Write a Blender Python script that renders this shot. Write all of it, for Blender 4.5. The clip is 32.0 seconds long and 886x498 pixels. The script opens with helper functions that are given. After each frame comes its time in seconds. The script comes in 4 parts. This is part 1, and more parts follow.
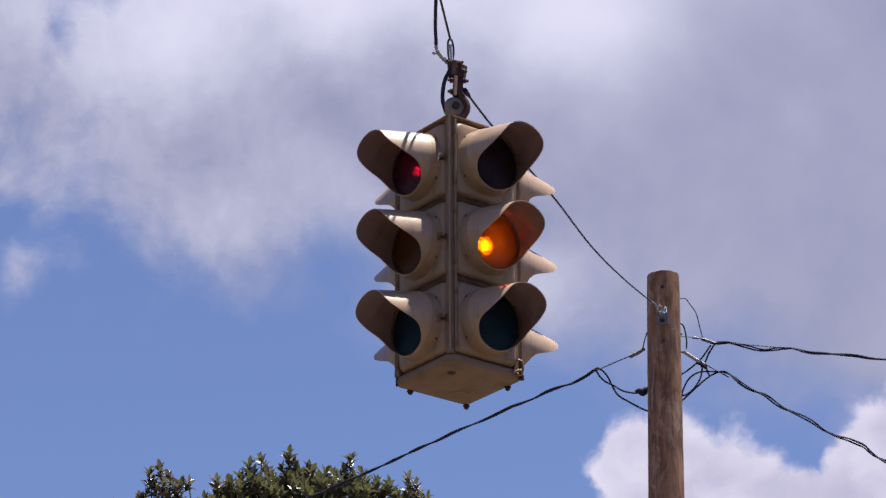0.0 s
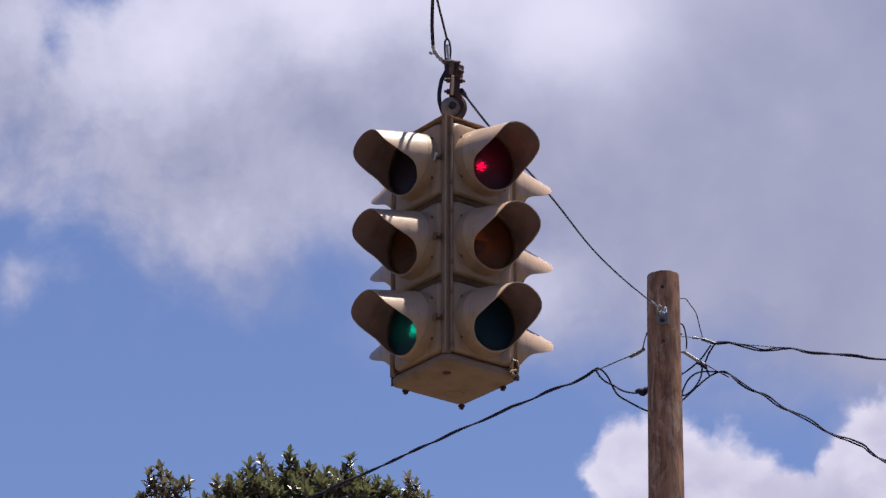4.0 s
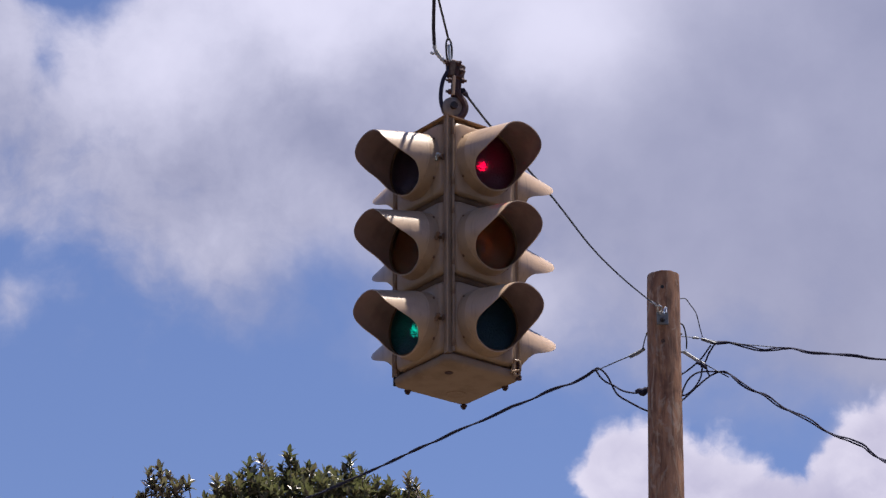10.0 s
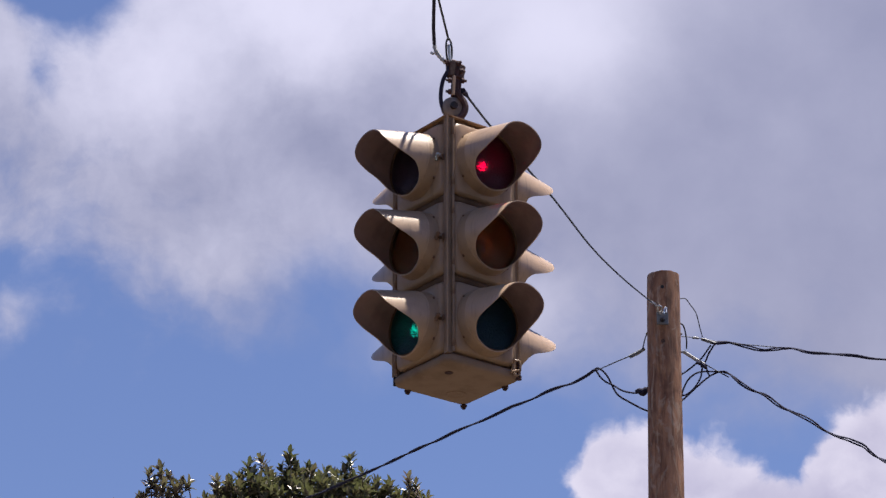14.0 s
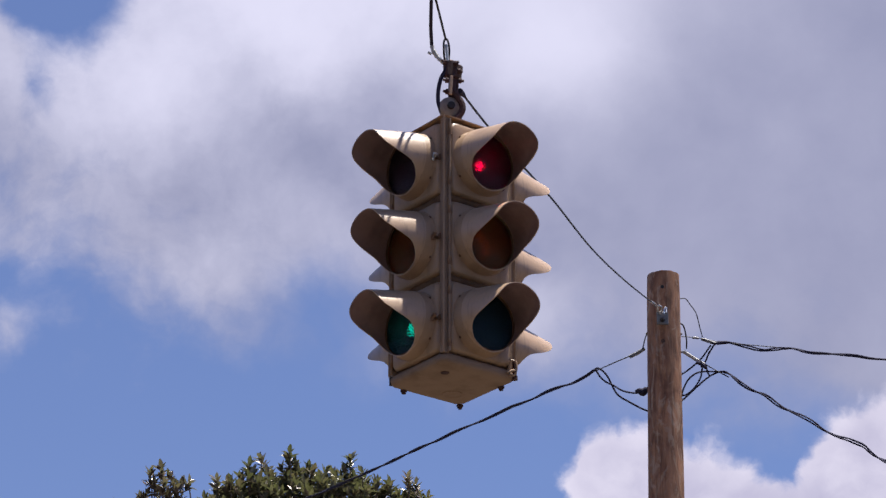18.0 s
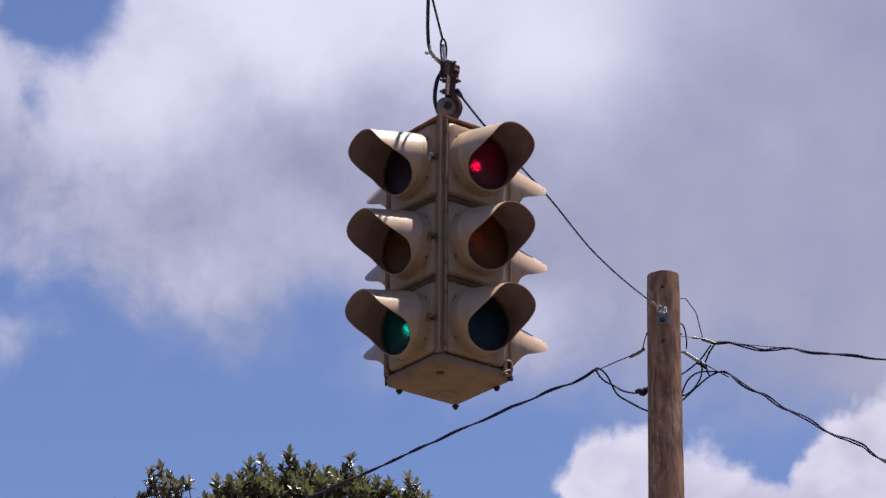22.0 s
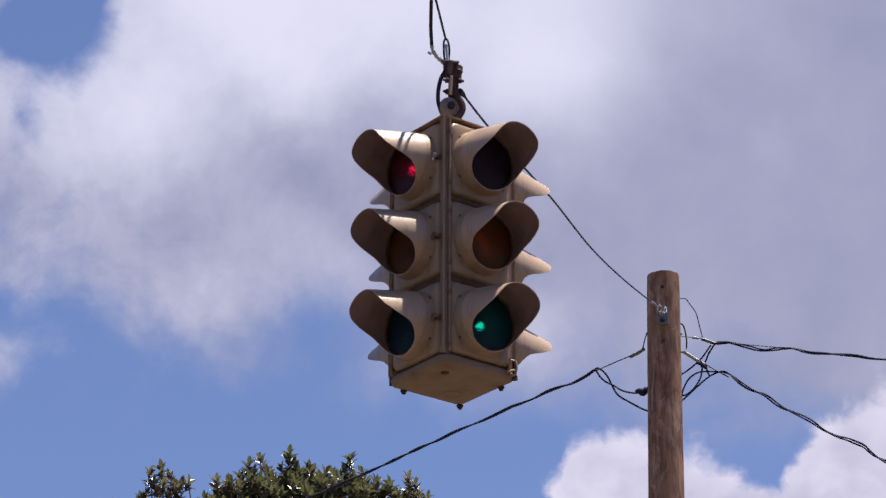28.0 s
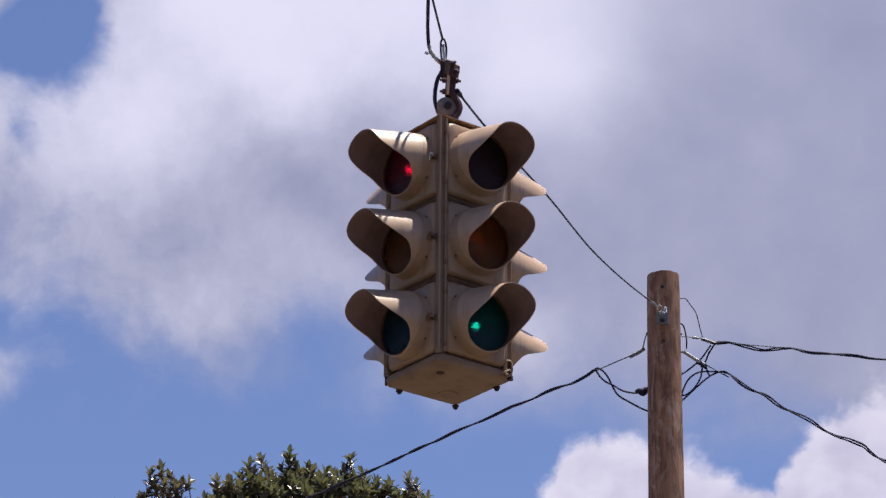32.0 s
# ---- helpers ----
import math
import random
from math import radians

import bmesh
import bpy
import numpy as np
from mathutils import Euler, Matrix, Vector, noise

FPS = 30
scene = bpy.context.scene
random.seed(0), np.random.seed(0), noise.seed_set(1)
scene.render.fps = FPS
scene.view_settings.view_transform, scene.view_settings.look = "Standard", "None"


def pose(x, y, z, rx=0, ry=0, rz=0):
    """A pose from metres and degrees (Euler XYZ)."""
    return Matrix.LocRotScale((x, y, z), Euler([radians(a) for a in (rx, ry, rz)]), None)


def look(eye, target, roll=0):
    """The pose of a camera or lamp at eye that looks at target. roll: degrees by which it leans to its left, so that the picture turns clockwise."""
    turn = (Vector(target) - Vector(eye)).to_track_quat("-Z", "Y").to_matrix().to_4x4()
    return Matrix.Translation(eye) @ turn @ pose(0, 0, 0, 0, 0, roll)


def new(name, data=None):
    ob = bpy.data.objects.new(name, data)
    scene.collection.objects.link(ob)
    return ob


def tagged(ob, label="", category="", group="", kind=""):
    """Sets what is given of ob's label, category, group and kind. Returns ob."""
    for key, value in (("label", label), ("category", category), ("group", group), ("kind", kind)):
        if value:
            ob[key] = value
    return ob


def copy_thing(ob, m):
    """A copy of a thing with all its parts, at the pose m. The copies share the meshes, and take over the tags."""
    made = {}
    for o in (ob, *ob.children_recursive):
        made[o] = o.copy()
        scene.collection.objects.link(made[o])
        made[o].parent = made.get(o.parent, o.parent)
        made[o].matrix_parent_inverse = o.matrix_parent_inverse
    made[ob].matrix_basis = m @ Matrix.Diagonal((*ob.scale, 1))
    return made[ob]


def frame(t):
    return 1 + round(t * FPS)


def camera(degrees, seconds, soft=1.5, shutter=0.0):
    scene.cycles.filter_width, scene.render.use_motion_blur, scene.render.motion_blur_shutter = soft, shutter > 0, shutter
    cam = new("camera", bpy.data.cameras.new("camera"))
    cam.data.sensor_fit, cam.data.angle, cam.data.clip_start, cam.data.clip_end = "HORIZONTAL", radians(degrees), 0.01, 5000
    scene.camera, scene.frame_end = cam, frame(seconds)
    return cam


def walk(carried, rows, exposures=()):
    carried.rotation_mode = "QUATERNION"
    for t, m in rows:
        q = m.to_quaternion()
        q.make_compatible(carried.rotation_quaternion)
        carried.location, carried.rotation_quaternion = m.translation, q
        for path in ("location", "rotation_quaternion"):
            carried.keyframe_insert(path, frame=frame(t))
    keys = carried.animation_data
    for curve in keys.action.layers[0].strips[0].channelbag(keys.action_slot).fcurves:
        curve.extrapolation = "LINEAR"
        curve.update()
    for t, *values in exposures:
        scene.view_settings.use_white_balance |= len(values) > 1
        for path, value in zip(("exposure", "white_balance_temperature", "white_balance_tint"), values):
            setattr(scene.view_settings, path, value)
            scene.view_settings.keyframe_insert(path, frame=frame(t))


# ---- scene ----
# A four-way signal head swinging on a span wire, before a wooden pole, a tree top and drifting clouds.
PITCH = 24.5
cam = camera(17.0, 32.0, soft=1.42)
CAM_POSE = pose(0, 0, 1.6, 90 + PITCH, 0, 0)
walk(cam, [(0.0, CAM_POSE), (32.0, CAM_POSE)])

# ---- light ----
SUN_TO = Vector((0.98 * math.cos(radians(79)), 0.20 * math.cos(radians(79)), math.sin(radians(79)))).normalized()
world = bpy.data.worlds.new("sky")
scene.world = world
world.use_nodes = True
wn = world.node_tree
sky = wn.nodes.new("ShaderNodeTexSky")
sky.sky_type = "NISHITA"
sky.sun_disc = False
sky.sun_elevation = radians(79)
sky.sun_rotation = math.atan2(SUN_TO.x, SUN_TO.y)
sky.air_density, sky.dust_density, sky.ozone_density = 1.0, 0.3, 4.0
wn.nodes["Background"].inputs["Strength"].default_value = 0.0516
cast = wn.nodes.new("ShaderNodeMix")
cast.data_type, cast.blend_type = "RGBA", "MULTIPLY"
cast.inputs[0].default_value, cast.inputs[7].default_value = 1.0, (1.12, 1.02, 1.21, 1)
wn.links.new(sky.outputs["Color"], cast.inputs[6])
wn.links.new(cast.outputs[2], wn.nodes["Background"].inputs["Color"])
sun = new("sun", bpy.data.lights.new("sun", "SUN"))
sun.data.energy, sun.data.angle, sun.data.color = 5.0, radians(0.6), (1.0, 0.95, 0.87)
sun.matrix_world = look((20, -20, 60), Vector((20, -20, 60)) - SUN_TO)
scene.view_settings.exposure = 1.0


# ---- materials ----
class Nodes:
    """A small helper to write node trees in a few lines."""

    def __init__(self, name):
        self.mat = bpy.data.materials.new(name)
        self.mat.use_nodes = True
        self.tree = self.mat.node_tree
        self.tree.nodes.clear()
        self.out = self.add("ShaderNodeOutputMaterial")

    def add(self, kind, **props):
        n = self.tree.nodes.new(kind)
        for k, v in props.items():
            setattr(n, k, v)
        return n

    def put(self, socket, value):
        if hasattr(value, "is_output"):
            self.tree.links.new(value, socket)
        elif value is not None:
            socket.default_value = value

    def coord(self, scale=(1, 1, 1), which="Object"):
        t = self.add("ShaderNodeTexCoord")
        m = self.add("ShaderNodeMapping")
        self.put(m.inputs["Vector"], t.outputs[which])
        m.inputs["Scale"].default_value = scale
        return m.outputs["Vector"]

    def noise(self, vector, scale, detail=4.0, rough=0.55, distortion=0.0):
        n = self.add("ShaderNodeTexNoise")
        self.put(n.inputs["Vector"], vector)
        n.inputs["Scale"].default_value, n.inputs["Detail"].default_value = scale, detail
        n.inputs["Roughness"].default_value, n.inputs["Distortion"].default_value = rough, distortion
        return n

    def math(self, op, a, b=0.0, c=0.0, clamp=False):
        n = self.add("ShaderNodeMath", operation=op, use_clamp=clamp)
        for s, v in zip(n.inputs, (a, b, c)):
            self.put(s, v)
        return n.outputs[0]

    def span(self, x, a, b, lo=0.0, hi=1.0, smooth=True):
        n = self.add("ShaderNodeMapRange", interpolation_type="SMOOTHSTEP" if smooth else "LINEAR")
        for s, v in zip(n.inputs, (x, a, b, lo, hi)):
            self.put(s, v)
        return n.outputs[0]

    def mix(self, fac, a, b):
        n = self.add("ShaderNodeMix", data_type="RGBA")
        self.put(n.inputs["Factor"], fac)
        for s, v in ((n.inputs[6], a), (n.inputs[7], b)):
            self.put(s, (*v, 1.0) if isinstance(v, tuple) and len(v) == 3 else v)
        return n.outputs[2]

    def bump(self, height, strength=0.3, distance=0.01):
        n = self.add("ShaderNodeBump")
        n.inputs["Strength"].default_value, n.inputs["Distance"].default_value = strength, distance
        self.put(n.inputs["Height"], height)
        return n.outputs["Normal"]

    def surface(self, color, rough=0.5, metal=0.0, normal=None, **more):
        b = self.add("ShaderNodeBsdfPrincipled")
        self.put(b.inputs["Base Color"], (*color, 1.0) if isinstance(color, tuple) else color)
        self.put(b.inputs["Roughness"], rough)
        self.put(b.inputs["Metallic"], metal)
        if normal is not None:
            self.put(b.inputs["Normal"], normal)
        for k, v in more.items():
            self.put(b.inputs[k.replace("_", " ")], v)
        self.tree.links.new(b.outputs[0], self.out.inputs["Surface"])
        return b


def worn(name, color, stain, rough=0.5, metal=0.0, scale=6.0, grain=180.0, amount=0.5, bump=0.15, shine=0.5):
    """A painted or bare surface with broad stains and fine grain."""
    n = Nodes(name)
    v = n.coord()
    big, fine = n.noise(v, scale, 5).outputs[0], n.noise(v, grain, 3).outputs[0]
    f = n.math("MULTIPLY", n.span(big, 0.42, 0.72), amount)
    f = n.math("ADD", f, n.math("MULTIPLY", n.math("SUBTRACT", fine, 0.5), 0.25), clamp=True)
    n.surface(n.mix(f, color, stain), n.span(big, 0.3, 0.7, rough - 0.08, rough + 0.1), metal,
              n.bump(n.math("ADD", fine, n.math("MULTIPLY", big, 2.0)), bump, 0.002), Specular_IOR_Level=shine)
    return n.mat


def signal_paint(name, coat, pale=1.0):
    n = Nodes(name)
    v = n.coord()
    big, mid, fine = n.noise(v, 9, 5).outputs[0], n.noise(v, 45, 4).outputs[0], n.noise(v, 260, 2).outputs[0]
    c = n.mix(n.span(big, 0.4, 0.7), (0.375 * pale, 0.245 * pale, 0.155 * pale), (0.305 * pale, 0.196 * pale, 0.122 * pale))
    streak = n.noise(n.coord((70, 70, 5)), 1.0, 4).outputs[0]
    c = n.mix(n.math("MULTIPLY", n.span(streak, 0.54, 0.70), 0.42), c, (0.20, 0.13, 0.085))
    c = n.mix(n.math("MULTIPLY", n.span(mid, 0.66, 0.74), 0.5), c, (0.19, 0.11, 0.07))
    n.surface(c, n.span(mid, 0.3, 0.7, 0.38, 0.50), 0.0, n.bump(n.math("ADD", n.math("MULTIPLY", big, 2.0), n.math("ADD", mid, fine)), 0.22, 0.003), Specular_IOR_Level=0.35, Coat_Weight=coat, Coat_Roughness=0.42)
    return n.mat


def pole_wood():
    n = Nodes("weathered_pole_wood")
    long = n.noise(n.coord((42, 42, 2.6)), 1.0, 6, 0.62, 0.8).outputs[0]
    hair = n.noise(n.coord((190, 190, 9)), 1.0, 4, 0.6).outputs[0]
    blot = n.noise(n.coord((13, 13, 5.0)), 1.0, 6, 0.6, 0.5).outputs[0]
    wide = n.noise(n.coord((5, 5, 1.2)), 1.0, 3).outputs[0]
    flame = n.noise(n.coord((10, 10, 3.0)), 1.0, 7, 0.66, 2.0).outputs[0]
    c = n.mix(n.span(blot, 0.36, 0.62), (0.190, 0.080, 0.042), (0.44, 0.205, 0.108))
    c = n.mix(n.math("MULTIPLY", n.span(long, 0.38, 0.66), 0.45), c, (0.34, 0.17, 0.10))
    c = n.mix(n.math("MULTIPLY", n.span(wide, 0.4, 0.62), 0.35), c, (0.29, 0.142, 0.084))
    c = n.mix(n.math("MULTIPLY", n.span(hair, 0.52, 0.72), 0.14), c, (0.08, 0.038, 0.022))
    line = n.noise(n.coord((34, 34, 1.3)), 1.0, 3, 0.5, 0.4).outputs[0]
    crack = n.span(n.math("ABSOLUTE", n.math("SUBTRACT", line, 0.47)), 0.003, 0.018, 1.0, 0.0)
    knot = n.noise(n.coord((26, 26, 9)), 1.0, 5, 0.65, 0.6).outputs[0]
    c = n.mix(n.math("MULTIPLY", n.span(knot, 0.56, 0.66), 0.8), c, (0.50, 0.33, 0.24))
    c = n.mix(n.math("MULTIPLY", n.span(flame, 0.53, 0.63), 0.65), c, (0.47, 0.32, 0.225))
    c = n.mix(n.math("MULTIPLY", n.span(flame, 0.44, 0.34), 0.4), c, (0.110, 0.050, 0.030))
    c = n.mix(n.math("MULTIPLY", crack, 0.25), c, (0.05, 0.025, 0.016))
    deep = n.math("SUBTRACT", n.math("ADD", n.math("MULTIPLY", long, 0.8), n.math("ADD", hair, blot)), crack)
    n.surface(c, 0.85, 0.0, n.bump(deep, 0.8, 0.009))
    return n.mat


def leaf_material(name, dark, light):
    n = Nodes(name)
    r = n.add("ShaderNodeNewGeometry").outputs["Random Per Island"]
    o = n.add("ShaderNodeObjectInfo").outputs["Random"]
    f = n.math("FRACT", n.math("ADD", r, o))
    vein = n.noise(n.coord(), 40, 3).outputs[0]
    c = n.mix(f, dark, light)
    c = n.mix(n.math("MULTIPLY", n.span(f, 0.70, 0.78), 0.7), c, (0.115, 0.072, 0.052))
    b = n.surface(c, n.span(vein, 0.3, 0.7, 0.30, 0.46), 0.0, n.bump(vein, 0.25, 0.004), Specular_IOR_Level=0.75)
    t = n.add("ShaderNodeBsdfTranslucent")
    n.put(t.inputs["Color"], n.mix(0.4, c, (0.20, 0.23, 0.06)))
    m = n.add("ShaderNodeMixShader")
    m.inputs[0].default_value = 0.28
    n.tree.links.new(b.outputs[0], m.inputs[1])
    n.tree.links.new(t.outputs[0], m.inputs[2])
    n.tree.links.new(m.outputs[0], n.out.inputs["Surface"])
    return n.mat


def lens_glass(name, tint, body, milky=0.09):
    """Moulded coloured signal glass: lets tinted light through and scatters a little of it."""
    n = Nodes(name)
    v = n.coord()
    cell = n.add("ShaderNodeTexVoronoi")
    n.put(cell.inputs["Vector"], v)
    cell.inputs["Scale"].default_value = 120
    nor = n.bump(cell.outputs["Distance"], 1.0, 0.0045)
    dirt = n.noise(v, 30, 4).outputs[0]
    clear = n.add("ShaderNodeBsdfRefraction")
    n.put(clear.inputs["Color"], (*tint, 1))
    clear.inputs["IOR"].default_value, clear.inputs["Roughness"].default_value = 1.18, 0.08
    n.put(clear.inputs["Normal"], nor)
    see = n.add("ShaderNodeBsdfTransparent")
    n.put(see.inputs["Color"], (*tint, 1))
    m0 = n.add("ShaderNodeMixShader")
    m0.inputs[0].default_value = 0.85
    n.tree.links.new(see.outputs[0], m0.inputs[1])
    n.tree.links.new(clear.outputs[0], m0.inputs[2])
    milk = n.add("ShaderNodeBsdfTranslucent")
    n.put(milk.inputs["Color"], (*tint, 1))
    m1 = n.add("ShaderNodeMixShader")
    m1.inputs[0].default_value = milky
    n.tree.links.new(m0.outputs[0], m1.inputs[1])
    n.tree.links.new(milk.outputs[0], m1.inputs[2])
    dif = n.add("ShaderNodeBsdfPrincipled")
    n.put(dif.inputs["Base Color"], (*body, 1))
    n.put(dif.inputs["Roughness"], n.span(dirt, 0.3, 0.7, 0.30, 0.50))
    dif.inputs["Specular IOR Level"].default_value = 0.3
    m2 = n.add("ShaderNodeMixShader")
    m2.inputs[0].default_value = 0.35
    n.tree.links.new(m1.outputs[0], m2.inputs[1])
    n.tree.links.new(dif.outputs[0], m2.inputs[2])
    n.tree.links.new(m2.outputs[0], n.out.inputs["Surface"])
    return n.mat


def glow(name, color, strength):
    n = Nodes(name)
    e = n.add("ShaderNodeEmission")
    n.put(e.inputs["Color"], (*color, 1))
    e.inputs["Strength"].default_value = strength
    n.tree.links.new(e.outputs[0], n.out.inputs["Surface"])
    return n.mat


PAINT = signal_paint("tan_enamel_paint", 0.0, 0.89)
# hood tan paler and glossier than the doors: sunlight put into the colour
SUNLIT_HOOD = signal_paint("glossy_sunlit_hood_tan", 0.8, 1.10)
WOOD = pole_wood()
RUSTY_PAINT = worn("rust_streaked_tan_paint", (0.27, 0.165, 0.095), (0.12, 0.06, 0.035), 0.65, 0.0, 14, 120, 0.8, 0.3, 0.25)
# hood insides: a darker, duller brown than the outside
HOOD_INSIDE = worn("dull_brown_hood_inside", (0.245, 0.160, 0.148), (0.17, 0.110, 0.102), 0.8, 0.0, 12, 160, 0.7, 0.2, 0.2)
# darker, duller tan than the doors: bottom plate, plug, post channels, rods
DARK_TAN = worn("darker_tan_paint", (0.265, 0.180, 0.125), (0.18, 0.118, 0.080), 0.75, 0.0, 10, 140, 0.7, 0.2, 0.2)
GRIME = worn("grimy_tan_paint", (0.125, 0.070, 0.042), (0.06, 0.033, 0.021), 0.8, 0.0, 18, 150, 0.8, 0.3, 0.15)
# seam rails: rust stain plus the shade of the recess, put into the colour
SEAM = worn("rusty_shaded_seam_paint", (0.135, 0.077, 0.045), (0.065, 0.035, 0.022), 0.8, 0.0, 16, 150, 0.8, 0.3, 0.15)
GREY_STEEL = worn("dull_grey_steel", (0.175, 0.172, 0.172), (0.10, 0.095, 0.095), 0.6, 0.3, 30, 200, 0.6, 0.3)
RUST = worn("rusted_iron", (0.060, 0.027, 0.027), (0.026, 0.015, 0.017), 0.85, 0.1, 60, 300, 0.8, 0.5)
DARK_IRON = worn("dark_iron", (0.035, 0.03, 0.03), (0.09, 0.05, 0.035), 0.6, 0.6, 50, 300, 0.6, 0.3)
GALV = worn("galvanised_steel", (0.50, 0.50, 0.50), (0.26, 0.26, 0.27), 0.45, 0.5, 40, 400, 0.7, 0.15)
BRIGHT = worn("bright_aluminium", (0.62, 0.62, 0.64), (0.4, 0.4, 0.42), 0.25, 0.9, 40, 300, 0.5, 0.1)
RUBBER = worn("black_cable_jacket", (0.030, 0.028, 0.050), (0.045, 0.042, 0.068), 0.85, 0.0, 30, 400, 0.5, 0.1, 0.12)
STRAND = worn("steel_strand", (0.040, 0.040, 0.050), (0.05, 0.05, 0.055), 0.7, 0.2, 30, 500, 0.5, 0.2, 0.3)
DULL = worn("dull_aluminium", (0.12, 0.12, 0.13), (0.07, 0.07, 0.075), 0.55, 0.3, 30, 300, 0.6, 0.2, 0.3)
TAPE = worn("grey_tape", (0.38, 0.37, 0.37), (0.20, 0.19, 0.19), 0.6, 0.0, 30, 300, 0.5, 0.2)
PORCELAIN = worn("grey_glazed_porcelain", (0.215, 0.175, 0.150), (0.11, 0.085, 0.072), 0.45, 0.0, 25, 200, 0.6, 0.1)
BARK = worn("grey_bark", (0.16, 0.125, 0.095), (0.07, 0.055, 0.04), 0.9, 0.0, 12, 90, 0.8, 0.6)
LEAF = leaf_material("glossy_evergreen_leaf", (0.040, 0.041, 0.024), (0.166, 0.146, 0.094))
YOUNG = leaf_material("bronze_young_leaf", (0.056, 0.041, 0.036), (0.215, 0.155, 0.130))
TWIG = worn("brown_twig", (0.12, 0.08, 0.06), (0.06, 0.04, 0.03), 0.85, 0.0, 20, 120, 0.5, 0.3)
SILVERED = worn("aged_reflector", (0.16, 0.155, 0.15), (0.10, 0.09, 0.085), 0.5, 0.3, 20, 200, 0.5, 0.1)
BLACKED = worn("blackened_bulb_back", (0.008, 0.008, 0.009), (0.015, 0.014, 0.013), 0.7, 0.0, 40, 300, 0.5, 0.1)
CHITIN = worn("dark_insect_shell", (0.02, 0.016, 0.014), (0.05, 0.035, 0.02), 0.4, 0.0, 900, 3000, 0.6, 0.1)
WING = worn("insect_wing", (0.35, 0.34, 0.33), (0.2, 0.18, 0.16), 0.3, 0.0, 900, 3000, 0.6, 0.1)
RED_GLASS = lens_glass("red_signal_glass", (0.44, 0.006, 0.11), (0.060, 0.036, 0.056))
AMBER_GLASS = lens_glass("amber_signal_glass", (1.0, 0.34, 0.012), (0.125, 0.070, 0.034), 0.10)
GREEN_GLASS = lens_glass("green_signal_glass", (0.006, 0.26, 0.235), (0.022, 0.058, 0.100))
FILAMENT = glow("lit_bulb", (1.0, 0.88, 0.70), 22.0)
HOT_FILAMENT = glow("lit_small_bulb", (1.0, 0.88, 0.70), 36.0)


# unseen ground; its brown is chosen to bounce warm light onto the signal
def ground_material():
    n = Nodes("warm_bounce_ground")
    v = n.coord()
    big, mid, fine = n.noise(v, 0.05, 5).outputs[0], n.noise(v, 1.2, 5).outputs[0], n.noise(v, 30, 4).outputs[0]
    c = n.mix(n.span(big, 0.35, 0.65), (0.066, 0.050, 0.039), (0.090, 0.071, 0.056))
    c = n.mix(n.math("MULTIPLY", n.span(mid, 0.45, 0.65), 0.4), c, (0.05, 0.041, 0.032))
    c = n.mix(n.math("MULTIPLY", fine, 0.3), c, (0.10, 0.09, 0.08))
    n.surface(c, 0.9, 0.0, n.bump(n.math("ADD", mid, fine), 0.4, 0.02))
    return n.mat


